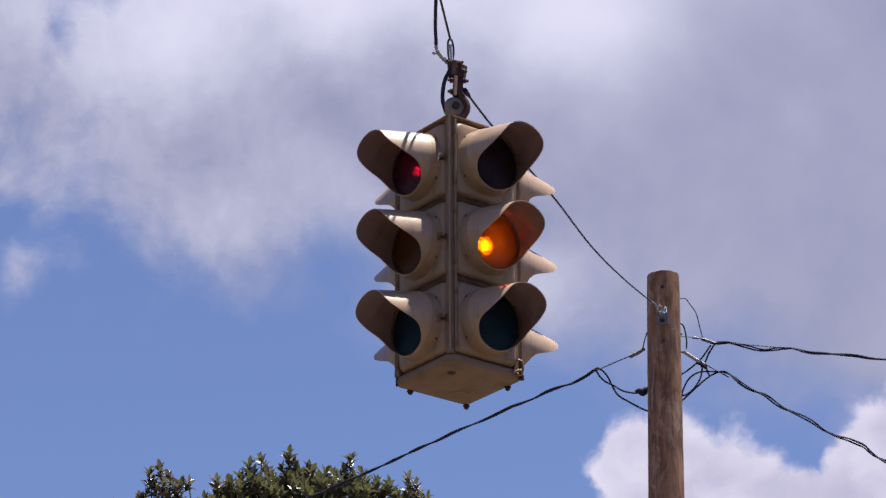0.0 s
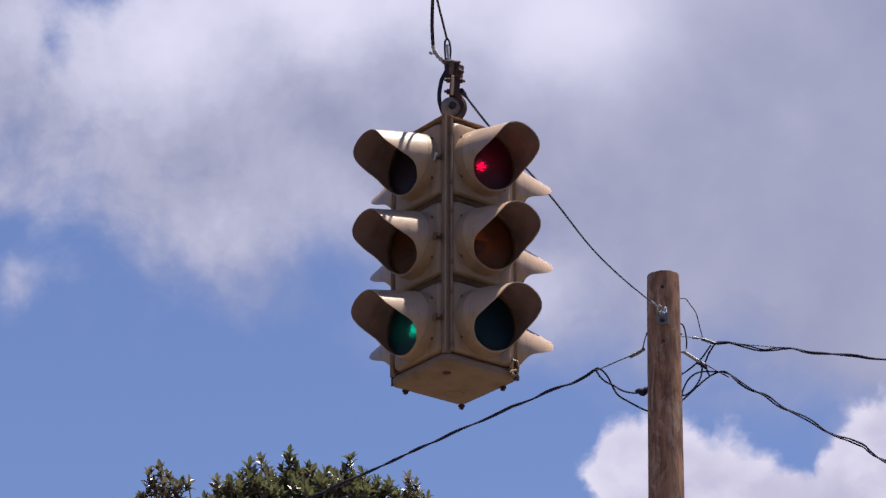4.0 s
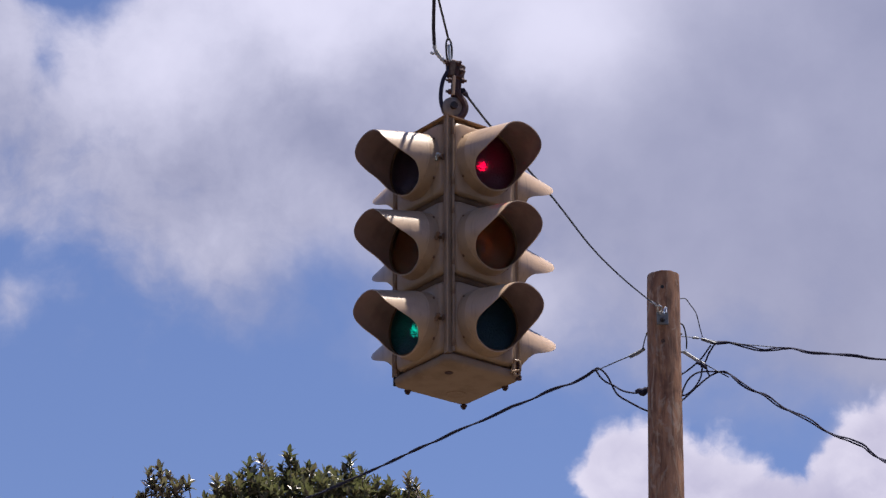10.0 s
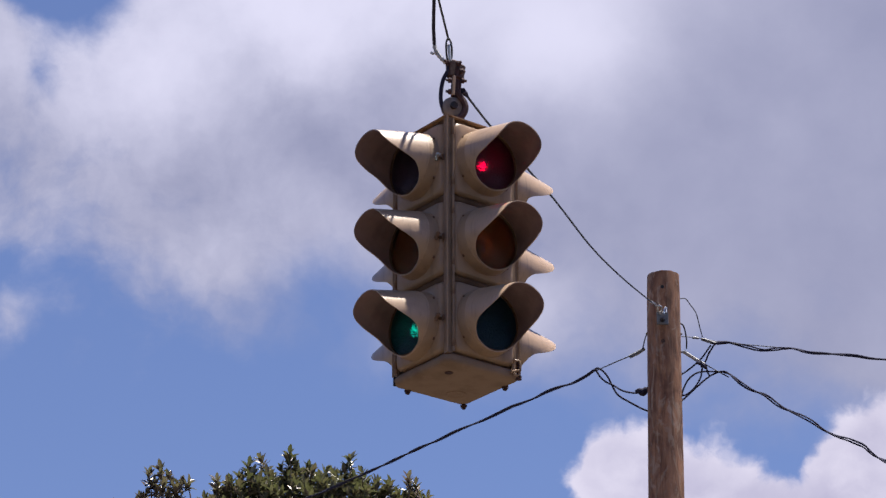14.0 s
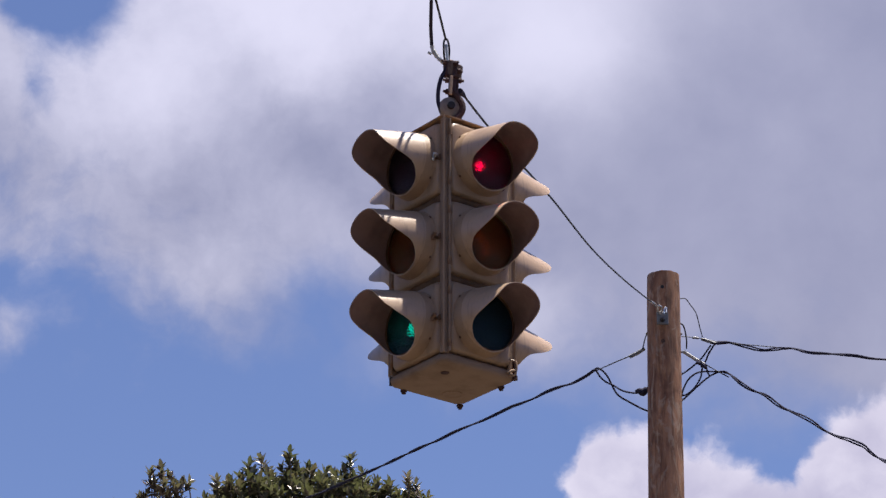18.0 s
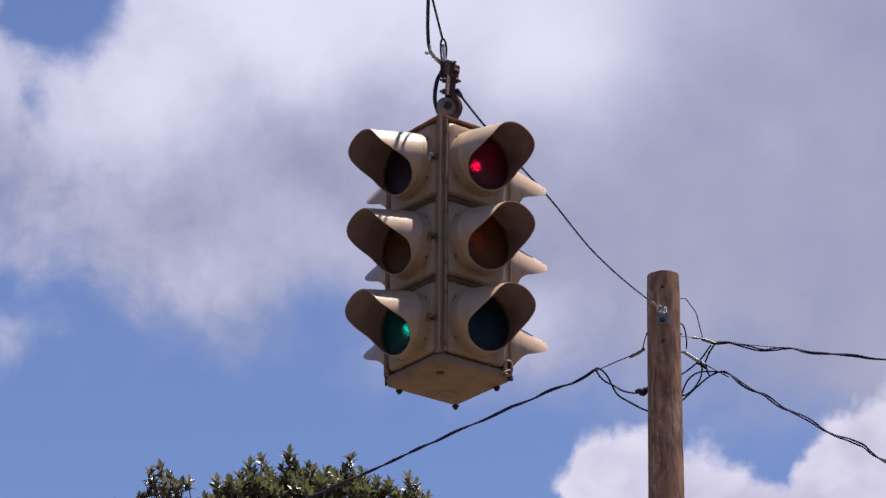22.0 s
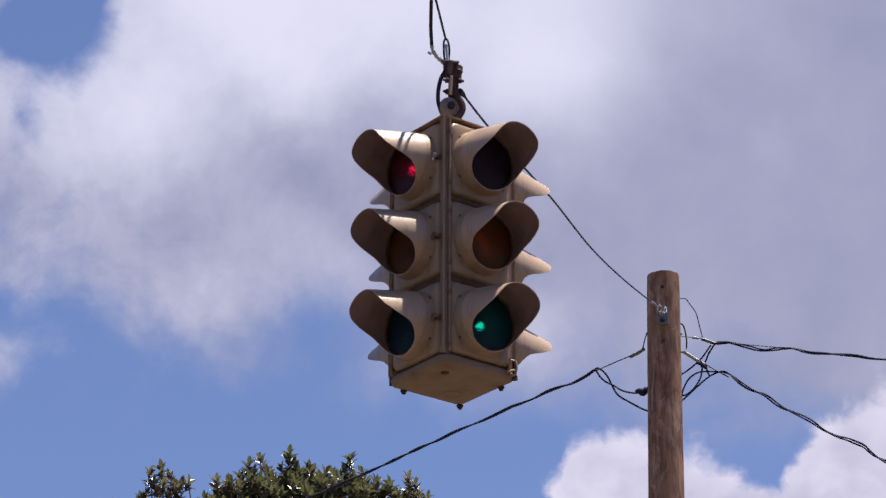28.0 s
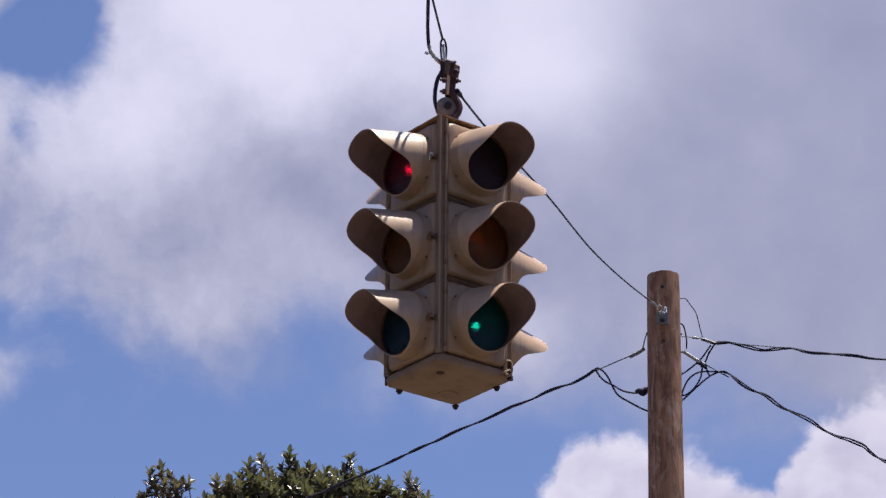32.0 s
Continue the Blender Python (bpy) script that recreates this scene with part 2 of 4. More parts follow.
# ---- mesh helpers ----
class Form:
    """Collects vertices and faces for one mesh."""

    def __init__(self):
        self.v, self.f, self.m = [], [], []

    def add(self, verts, faces, at=None, slot=0):
        k = len(self.v)
        self.v += [tuple(at @ Vector(p)) if at is not None else tuple(p) for p in verts]
        self.f += [tuple(i + k for i in q) for q in faces]
        self.m += [slot] * len(faces)
        return self

    def rings(self, rings, closed=True, caps=(False, False), at=None, slot=0):
        """A skin over rings of equal count."""
        n = len(rings[0])
        verts = [p for r in rings for p in r]
        faces = []
        for i in range(len(rings) - 1):
            for j in range(n if closed else n - 1):
                a, b = i * n + j, i * n + (j + 1) % n
                faces.append((a, b, b + n, a + n))
        if caps[0]:
            faces.append(tuple(reversed(range(n))))
        if caps[1]:
            faces.append(tuple(range((len(rings) - 1) * n, len(rings) * n)))
        return self.add(verts, faces, at, slot)

    def lathe(self, profile, seg=24, at=None, slot=0):
        """Profile of (radius, z), turned round z; ends on the axis are closed by small caps."""
        rings = [[(r * math.cos(a), r * math.sin(a), z) for a in (2 * math.pi * k / seg for k in range(seg))] for r, z in profile]
        return self.rings(rings, True, (True, True), at, slot)

    def block(self, sx, sy, sz, at=None, bevel=0.004, slot=0):
        """A box with chamfered edges."""
        b = min(bevel, sx * 0.45, sy * 0.45, sz * 0.45)
        x, y, z = sx / 2, sy / 2, sz / 2
        rings = []
        for zz, i in ((-z, b), (-z + b, 0), (z - b, 0), (z, b)):
            X, Y = x - i, y - i
            c = b * 0.9
            rings.append([(X - c, -Y, zz), (X, -Y + c, zz), (X, Y - c, zz), (X - c, Y, zz),
                          (-X + c, Y, zz), (-X, Y - c, zz), (-X, -Y + c, zz), (-X + c, -Y, zz)])
        return self.rings(rings, True, (True, True), at, slot)

    def tube(self, path, r, seg=8, at=None, slot=0):
        """A round bar along a path; r may be a list."""
        rings, side = [], None
        path = [Vector(p) for p in path]
        for i, p in enumerate(path):
            d = (path[min(i + 1, len(path) - 1)] - path[max(i - 1, 0)]).normalized()
            if side is None:
                side = d.cross(Vector((0.31, 0.17, 0.94))).normalized()
            side = (side - d * side.dot(d)).normalized()
            up = d.cross(side)
            rr = r[i] if isinstance(r, (list, tuple)) else r
            rings.append([p + (side * math.cos(a) + up * math.sin(a)) * rr for a in (2 * math.pi * k / seg for k in range(seg))])
        return self.rings(rings, True, (True, True), at, slot)

    def mesh(self, name, mats, smooth=True, angle=38):
        me = bpy.data.meshes.new(name)
        me.from_pydata(self.v, [], self.f)
        for m in mats if isinstance(mats, (list, tuple)) else [mats]:
            me.materials.append(m)
        me.polygons.foreach_set("material_index", self.m)
        me.update()
        bm = bmesh.new()
        bm.from_mesh(me)
        bmesh.ops.recalc_face_normals(bm, faces=bm.faces)
        bm.to_mesh(me)
        bm.free()
        if smooth:
            me.shade_smooth()
            me.set_sharp_from_angle(angle=radians(angle))
        return me


def spline(points, per=8):
    """Smooth curve through points."""
    p = [Vector(q) for q in points]
    p = [2 * p[0] - p[1]] + p + [2 * p[-1] - p[-2]]
    out = []
    for i in range(1, len(p) - 2):
        for k in range(per):
            t = k / per
            a, b, c, d = p[i - 1:i + 3]
            out.append(0.5 * (2 * b + (c - a) * t + (2 * a - 5 * b + 4 * c - d) * t * t + (3 * b - a - 3 * c + d) * t ** 3))
    return out + [p[-2]]


def twisted(path, r, strands, pitch, offset):
    """Strand paths twisted round a path."""
    outs, run = [[] for _ in range(strands)], 0.0
    for i, p in enumerate(path):
        if i:
            run += (p - path[i - 1]).length
        d = (path[min(i + 1, len(path) - 1)] - path[max(i - 1, 0)]).normalized()
        s = d.cross(Vector((0.2, 0.1, 0.97))).normalized()
        u = d.cross(s)
        for k in range(strands):
            a = 2 * math.pi * (run / pitch + k / strands) + 2.2 * noise.noise((run * 0.9, pitch, 0))
            o = offset * (1 + 0.45 * noise.noise((run * 1.7, k * 3.1, pitch)))
            outs[k].append(p + (s * math.cos(a) + u * math.sin(a)) * o + u * (0.006 * noise.noise((run * 1.3, 7.7, pitch))))
    return outs


def even(path, step):
    """Resamples a path at even steps."""
    out, left = [path[0]], step
    for a, b in zip(path, path[1:]):
        seg = (b - a).length
        while seg >= left and seg > 0:
            a = a + (b - a) * (left / seg)
            out.append(a)
            seg, left = seg - left, step
        left -= seg
    return out + [path[-1]]


def thing(name, mesh, m, label, category, group="", kind=""):
    ob = new(name, mesh)
    ob.matrix_world = m
    return tagged(ob, label, category, group, kind)


def part(name, form, mats, parent, label="", at=None, smooth=True):
    """One mesh object under a thing or a part, in its parent's space."""
    ob = new(name, form.mesh(name, mats, smooth) if isinstance(form, Form) else form)
    ob.parent = parent
    if at is not None:
        ob.matrix_basis = at
    return tagged(ob, label)


# ---- setting ----
g = Form()
for i in range(21):
    for j in range(21):
        g.v.append(((i - 10) / 10 * abs((i - 10) / 10) * 4500, (j - 10) / 10 * abs((j - 10) / 10) * 4500, 0.0))
for i in range(20):
    for j in range(20):
        g.f.append((i * 21 + j, (i + 1) * 21 + j, (i + 1) * 21 + j + 1, i * 21 + j + 1))
        g.m.append(0)
thing("ground", g.mesh("ground", ground_material()), pose(0, 0, 0), "unseen open ground, its brown chosen for warm bounced light", "ground", kind="structure")


def woods():
    """An added ragged green ring, never in view, that blocks low sky light."""
    f, n, rows = Form(), 220, 9
    rings = []
    for j in range(rows):
        ring = []
        for i in range(n):
            a = 2 * math.pi * i / n
            c, s2 = math.cos(a), math.sin(a)
            top = 12.5 + 3.0 * noise.noise((c * 9, s2 * 9, 0)) + 1.6 * noise.noise((c * 40, s2 * 40, 3))
            z = top * j / (rows - 1)
            r = 47 + 3.0 * noise.noise((c * 22, s2 * 22, z * 0.25)) + 1.5 * noise.noise((c * 70, s2 * 70, z * 0.7)) + 4.0 * (j / (rows - 1)) ** 3
            ring.append((r * c, r * s2, z - 0.05))
        rings.append(ring)
    rings.append([(p[0] * 1.2, p[1] * 1.2, 0.0) for p in rings[-1]])
    return f.rings(rings).mesh("far_woods", worn("low_sky_screen_green", (0.045, 0.06, 0.022), (0.02, 0.028, 0.012), 0.9, 0.0, 0.5, 6, 0.8, 0.8))


thing("far_woods", woods(), pose(0, 4, 0), "added dark green ring, out of view, blocking low sky light", "woods", kind="stuff")


# ---- clouds ----
def cloud_sheet(name, unit, build):
    n = Nodes(name + "_vapour")
    v = n.coord((1 / unit, 1 / unit, 1 / unit))
    alpha, color = build(n, v)
    e = n.add("ShaderNodeEmission")
    n.put(e.inputs["Color"], color)
    see = n.add("ShaderNodeBsdfTransparent")
    m = n.add("ShaderNodeMixShader")
    n.put(m.inputs[0], alpha)
    n.tree.links.new(see.outputs[0], m.inputs[1])
    n.tree.links.new(e.outputs[0], m.inputs[2])
    n.tree.links.new(m.outputs[0], n.out.inputs["Surface"])
    return n.mat


def blobs(n, x, y, spots):
    """Sum of soft ellipses (x, y, rx, ry, weight)."""
    total = 0.0
    for cx, cy, rx, ry, w in spots:
        dx, dy = n.math("DIVIDE", n.math("SUBTRACT", x, cx), rx), n.math("DIVIDE", n.math("SUBTRACT", y, cy), ry)
        d = n.math("ADD", n.math("MULTIPLY", dx, dx), n.math("MULTIPLY", dy, dy))
        e = n.math("POWER", 2.718, n.math("MULTIPLY", d, -1.0))
        total = n.math("MULTIPLY_ADD", e, w, total)
    return total


def warped(n, v, amount, scale):
    w = n.noise(v, scale, 5, 0.6)
    s = n.add("ShaderNodeVectorMath", operation="SUBTRACT")
    n.put(s.inputs[0], w.outputs["Color"])
    s.inputs[1].default_value = (0.5, 0.5, 0.5)
    k = n.add("ShaderNodeVectorMath", operation="MULTIPLY_ADD")
    n.put(k.inputs[0], s.outputs[0])
    k.inputs[1].default_value = (amount, amount, 0)
    n.put(k.inputs[2], v)
    sep = n.add("ShaderNodeSeparateXYZ")
    n.put(sep.inputs[0], k.outputs[0])
    return k.outputs[0], sep.outputs[0], sep.outputs[1]


def deck(n, v):
    w, x, y = warped(n, v, 0.12, 3.2)
    fbm = n.noise(w, 3.4, 9, 0.55).outputs[0]
    fine = n.noise(w, 9.0, 8, 0.58).outputs[0]
    puff = n.noise(w, 5.5, 4, 0.5).outputs[0]
    lean = n.math("ADD", n.math("MULTIPLY", x, 0.23), n.math("ADD", y, 0.085))
    d = n.math("MULTIPLY", lean, 4.0)
    d = n.math("ADD", d, blobs(n, x, y, ((-0.41, 0.05, 0.12, 0.08, 0.62), (-0.19, 0.00, 0.08, 0.07, -0.45), (-0.59, 0.58, 0.11, 0.14, -3.2), (-0.68, 0.53, 0.10, 0.08, -1.8), (-0.80, 0.47, 0.05, 0.06, 1.0), (-0.745, -0.03, 0.035, 0.045, 0.65), (-0.72, 0.045, 0.12, 0.045, -0.75),
                                         (-0.68, 0.38, 0.04, 0.05, -0.7), (0.18, -0.08, 0.10, 0.08, 0.45), (0.74, -0.16, 0.20, 0.10, 0.45), (-0.37, -0.07, 0.09, 0.05, 0.25))))
    d = n.math("MULTIPLY_ADD", n.math("SUBTRACT", fbm, 0.5), 1.8, d)
    d = n.math("MULTIPLY_ADD", n.math("SUBTRACT", fine, 0.5), n.span(x, -0.60, -0.1, 1.75, 0.35), d)
    alpha = n.math("MULTIPLY", n.span(d, -0.62, 0.80), 0.97)
    b = blobs(n, x, y, ((-0.58, 0.36, 0.22, 0.12, 0.48), (-0.23, 0.44, 0.28, 0.11, 0.55), (0.25, 0.40, 0.16, 0.12, 0.80), (0.15, 0.62, 0.36, 0.15, 0.85), (-0.3, 0.62, 0.25, 0.16, 0.75),
                        (-0.40, 0.04, 0.15, 0.09, 0.12), (-0.74, -0.02, 0.07, 0.07, 0.22), (-0.28, 0.22, 0.16, 0.07, -0.10), (0.17, -0.07, 0.09, 0.07, 0.30), (0.62, 0.20, 0.16, 0.08, 0.06)))
    b = n.math("MULTIPLY_ADD", n.math("SUBTRACT", fbm, 0.5), n.span(x, -0.1, 0.5, 0.80, 0.40), n.math("ADD", b, n.span(x, -0.1, 0.4, 0.06, 0.0)))
    b = n.math("MULTIPLY_ADD", n.math("SUBTRACT", puff, 0.5), n.span(x, -0.1, 0.4, 0.60, 0.15), b)
    b = n.math("MULTIPLY_ADD", n.math("SUBTRACT", fine, 0.5), n.span(x, -0.35, 0.35, 0.55, 0.12), b)
    return alpha, n.mix(n.span(b, -0.45, 1.10), (0.129, 0.137, 0.215), (0.392, 0.386, 0.480))


def cumulus(n, v):
    w, x, y = warped(n, v, 0.08, 7.0)
    fbm = n.noise(w, 6.5, 9, 0.56).outputs[0]
    d = blobs(n, x, y, ((0.34, -0.385, 0.075, 0.10, 1.0), (0.46, -0.42, 0.11, 0.12, 1.0), (0.80, -0.36, 0.10, 0.11, 1.0), (0.90, -0.43, 0.14, 0.16, 0.9),
                        (0.66, -0.50, 0.25, 0.12, 0.95), (0.60, -0.45, 0.14, 0.06, 0.45), (1.06, -0.36, 0.16, 0.18, 0.9)))
    d = n.math("MULTIPLY_ADD", n.math("SUBTRACT", fbm, 0.5), 1.5, d)
    alpha = n.math("MULTIPLY", n.span(d, 0.34, 0.74), 0.97)
    b = n.math("MULTIPLY_ADD", n.math("SUBTRACT", fbm, 0.5), 1.8, n.span(d, 0.4, 1.3, 0.75, 0.40))
    return alpha, n.mix(n.span(b, 0.0, 1.0), (0.258, 0.246, 0.335), (0.400, 0.380, 0.455))


def sheet_mesh(name, w, h, mat):
    f = Form()
    f.v = [(-w, -h, 0), (w, -h, 0), (w, h, 0), (-w, h, 0)]
    f.f, f.m = [(0, 1, 2, 3)], [0]
    return f.mesh(name, mat, False)


HIGH, LOW = 2600.0, 2200.0
FOCAL = 5.2456
cloud_deck = thing("backdrop", sheet_mesh("cloud_bank", 1.5 * HIGH / FOCAL, 1.1 * HIGH / FOCAL, cloud_sheet("cloud_bank", HIGH / FOCAL, deck)),
                   CAM_POSE @ pose(0, 0, -HIGH), "broad bank of white and lilac-grey drifting cloud", "cloud", kind="structure")
cloud_low = thing("backdrop", sheet_mesh("cumulus_cloud", 1.5 * LOW / FOCAL, 1.1 * LOW / FOCAL, cloud_sheet("cumulus_cloud", LOW / FOCAL, cumulus)),
                  CAM_POSE @ pose(0, 0, -LOW), "bright white heaped cloud low above the horizon", "cloud", kind="structure")


# ---- traffic signal ----
SIDE, PITCH_Z = 0.174, 0.330
SIGNAL_AT = Vector((0.057, 10.367, 6.281))
YAW = -7.58
BULB_X, BULB_Y = -0.0065, 0.046
signal = tagged(new("traffic_signal"), "tan painted four-way traffic signal with hooded lenses hung from span wire", "traffic signal")
SIGNAL_POSE = Matrix.Translation(SIGNAL_AT) @ pose(0, 0, 0.0014, 1.05, -0.07, YAW)
signal.matrix_world = SIGNAL_POSE


def squircle(hw, hh, r, y, seg=64):
    """Rounded rectangle in the x-z plane."""
    out = []
    for k in range(seg):
        a = 2 * math.pi * (k + 0.5) / seg
        c, s = math.cos(a), math.sin(a)
        t = min(hw / abs(c) if abs(c) > 1e-6 else 9, hh / abs(s) if abs(s) > 1e-6 else 9)
        x, z = c * t, s * t
        ox, oz = abs(x) - (hw - r), abs(z) - (hh - r)
        if ox > 0 and oz > 0:
            l = math.hypot(ox, oz)
            x = math.copysign(hw - r + ox / l * r, x)
            z = math.copysign(hh - r + oz / l * r, z)
        out.append((x, y, z))
    return out


EYE_Z, LENS_Z = 0.0055, 0.0015
BULB_Z = LENS_Z - 0.0072


def circle(r, y, seg=64, z0=EYE_Z):
    return [(r * math.cos(a), y, z0 + r * math.sin(a)) for a in (2 * math.pi * (k + 0.5) / seg for k in range(seg))]


# A door's outward side is its -y side: a flat plate, a swelling collar, and the ring that holds the lens.
def door_form(cut=0.0):
    """A door; cut shortens it from below."""
    def plate(hw, hh, r, y):
        return [(x, yy, z + cut / 2) for x, yy, z in squircle(hw, hh - cut / 2, r, y)]
    return Form().rings([plate(0.139, 0.146, 0.020, 0.026), plate(0.144, 0.151, 0.024, 0.018), plate(0.144, 0.151, 0.024, 0.012), plate(0.1425, 0.1495, 0.024, 0.006),
                         plate(0.1395, 0.1465, 0.024, 0.000), plate(0.1365, 0.1435, 0.026, -0.0040), plate(0.1345, 0.1415, 0.030, -0.0055),
                         circle(0.1335, -0.0062), circle(0.1325, -0.0100), circle(0.1315, -0.0180), circle(0.1300, -0.0280), circle(0.1285, -0.0380),
                         circle(0.1272, -0.0460), circle(0.1255, -0.0500), circle(0.1230, -0.0520), circle(0.1195, -0.0530, 64, LENS_Z), circle(0.1170, -0.0520, 64, LENS_Z), circle(0.1170, -0.0300, 64, LENS_Z)])


door_mesh = door_form().mesh("door", PAINT)
low_door_mesh = door_form(0.015).mesh("door", PAINT)


# how far a hood reaches at angles from its top: full over the crown, swept back at the sides, a low lip below
HOOD_REACH = ((0, 0.1891), (25, 0.1893), (45, 0.1895), (60, 0.1860), (75, 0.1680), (90, 0.1202), (105, 0.0513), (120, 0.0266), (140, 0.0062), (180, -0.0050))


def visor_form(r=0.1258, taper=0.0995, base=-0.0565, root=-0.0125, thick=0.0034, droop=0.1093, rise=0.0055):
    """A cutaway hood that narrows and droops a little towards its mouth."""
    rows, cols = 16, 96
    f = Form()
    reach = np.interp(np.arange(181), [a for a, _ in HOOD_REACH], [v for _, v in HOOD_REACH])
    soft = np.hanning(21) / np.hanning(21).sum()
    reach = np.convolve(np.concatenate([reach[10:0:-1], reach, reach[-2:-12:-1]]), soft, "valid")

    def grid(inset):
        g = []
        for i in range(cols):
            a = -180 + 360 * i / cols
            end = float(np.interp(abs(a), np.arange(181), reach))
            col = []
            for j in range(rows + 1):
                v = root + (end - root) * j / rows
                rad = r - taper * v - inset
                col.append((rad * math.sin(radians(a)), base - v, rise + rad * math.cos(radians(a)) - droop * v))
            g.append(col)
        return g
    o, n = grid(0.0), grid(thick)
    for k, a in enumerate((o, n)):
        f.rings([[c[j] for c in a] for j in range(rows + 1)], slot=k)
    f.rings([[c[-1] for c in o], [c[-1] for c in n]])
    return f


visor_mesh = visor_form().mesh("visor", [SUNLIT_HOOD, HOOD_INSIDE], angle=60)
lens_profile = [(0.1170, 0.0), (0.108, -0.003), (0.092, -0.0075), (0.066, -0.012), (0.04, -0.015), (0.02, -0.0168), (0.004, -0.0172)]
lens_form = Form().rings([circle(r, -0.047 + z, 48, LENS_Z) for r, z in lens_profile], True, (False, True))
lens_form.rings([circle(r, -0.042 + z, 48, LENS_Z) for r, z in lens_profile], True, (False, True))
lens_form.rings([circle(0.1170, -0.047, 48, LENS_Z), circle(0.1170, -0.042, 48, LENS_Z)])
LENS_MESH = {k: lens_form.mesh("lens", m, angle=60) for k, m in (("red", RED_GLASS), ("amber", AMBER_GLASS), ("green", GREEN_GLASS))}
gasket_mesh = Form().rings([circle(0.1190, -0.0525, 48, LENS_Z), circle(0.1188, -0.0550, 48, LENS_Z), circle(0.1155, -0.0550, 48, LENS_Z), circle(0.1155, -0.0460, 48, LENS_Z)]).mesh("gasket", GRIME)
reflector_mesh = Form().rings([circle(r, y, 40, LENS_Z) for r, y in (
    (0.112, -0.038), (0.108, -0.030), (0.085, -0.020), (0.064, 0.004), (0.048, 0.024), (0.0388, 0.034), (0.0388, 0.076), (0.010, 0.078),
    (0.010, 0.082), (0.0435, 0.080), (0.0445, 0.036), (0.068, 0.006), (0.112, -0.029), (0.1155, -0.038))], True, (False, False)).mesh("reflector", SILVERED)


def bulb_form(cap):
    """A round bulb, clear in front up to an angle and blackened behind."""
    f = Form()
    for slot, angles in ((0, [cap * k / 4 for k in (0.5, 1.5, 2.6, 4)]), (1, [cap, 54, 66, 80, 98, 114, 130, 146, 162, 176])):
        f.rings([circle(math.sin(radians(a)) * 0.031, -math.cos(radians(a)) * 0.031, 24, 0.0) for a in angles], True, (slot == 0, slot == 1), slot=slot)
    return f


bulb_mesh = bulb_form(27).mesh("bulb", [FILAMENT, BLACKED])
wide_bulb_mesh = bulb_form(46).mesh("bulb", [FILAMENT, BLACKED])
small_bulb_mesh = bulb_form(18).mesh("bulb", [HOT_FILAMENT, BLACKED])
BULB_MESH = {("main", "amber"): wide_bulb_mesh, ("side", "amber"): small_bulb_mesh, ("side", "red"): bulb_form(18).mesh("bulb", [FILAMENT, BLACKED]), ("main", "green"): small_bulb_mesh}

latch_form = Form().tube([(0, 0.004, 0), (0, -0.022, 0)], 0.006, 8)
latch_form.tube([(-0.018, -0.018, -0.006), (0, -0.019, 0), (0.018, -0.018, 0.008)], [0.0045, 0.0065, 0.0055], 6, slot=1)
latch_form.tube([(-0.004, -0.018, -0.015), (0, -0.019, 0), (0.006, -0.018, 0.016)], [0.0055, 0.0065, 0.0045], 6, slot=1)
latch_form.block(0.012, 0.005, 0.024, pose(0.014, 0.001, 0), 0.0015)
latch_mesh = latch_form.mesh("latch", [GRIME, RUSTY_PAINT])
# top-row latch: the same nut, its glint put in as brighter metal
glint_latch_mesh = latch_form.mesh("latch", [GRIME, BRIGHT])
hinge_form = Form().tube([(0, -0.003, -0.016), (0, -0.003, 0.016)], 0.0075, 10)
hinge_form.tube([(0, -0.003, -0.021), (0, -0.003, -0.014)], 0.0045, 8)
hinge_form.block(0.020, 0.006, 0.016, pose(0.011, 0.003, 0), 0.002)
hinge_mesh = hinge_form.mesh("hinge", RUSTY_PAINT)
screw_mesh = Form().lathe([(0.0055, 0.0), (0.0055, 0.0025), (0.004, 0.0045)], 10).mesh("screw", GRIME)

SECTIONS = (("red", PITCH_Z), ("amber", 0.0), ("green", -PITCH_Z))
bulbs = []
for face in range(4):
    turn = pose(0, 0, 0, 0, 0, 45 + 90 * face)
    for colour, z in SECTIONS:
        base = turn @ pose(0, -SIDE, z)
        door = part("door", low_door_mesh if colour == "green" else door_mesh, None, signal, "", base)
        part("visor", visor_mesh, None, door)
        part("lens", LENS_MESH[colour], None, door, colour.replace("green", "blue-green") + " glass lens")
        part("gasket", gasket_mesh, None, door)
        part("latch", glint_latch_mesh if colour == "red" else latch_mesh, None, door, "wing nut latch, its glint put in as brighter metal" if colour == "red" else "rusty painted wing nut latch", pose(0.137, -0.003, -0.004))
        for s in (-1, 1):
            part("hinge", hinge_mesh, None, door, "", pose(-0.147, 0.0, s * 0.105))
        for a in (38, 142, 218, 322):
            part("screw", screw_mesh, None, door, "", pose(0.1325 * math.cos(radians(a)), -0.010, EYE_Z + 0.1325 * math.sin(radians(a)), 90, 0, 0))
        bowl = part("reflector", reflector_mesh, None, signal, "aged metal bowl behind the lens", base)
        street = "main" if face in (0, 2) else "side"
        b = part("bulb", BULB_MESH.get((street, colour), bulb_mesh), None, bowl, "", pose(BULB_X, BULB_Y, BULB_Z))
        bulbs.append((b, street, colour))

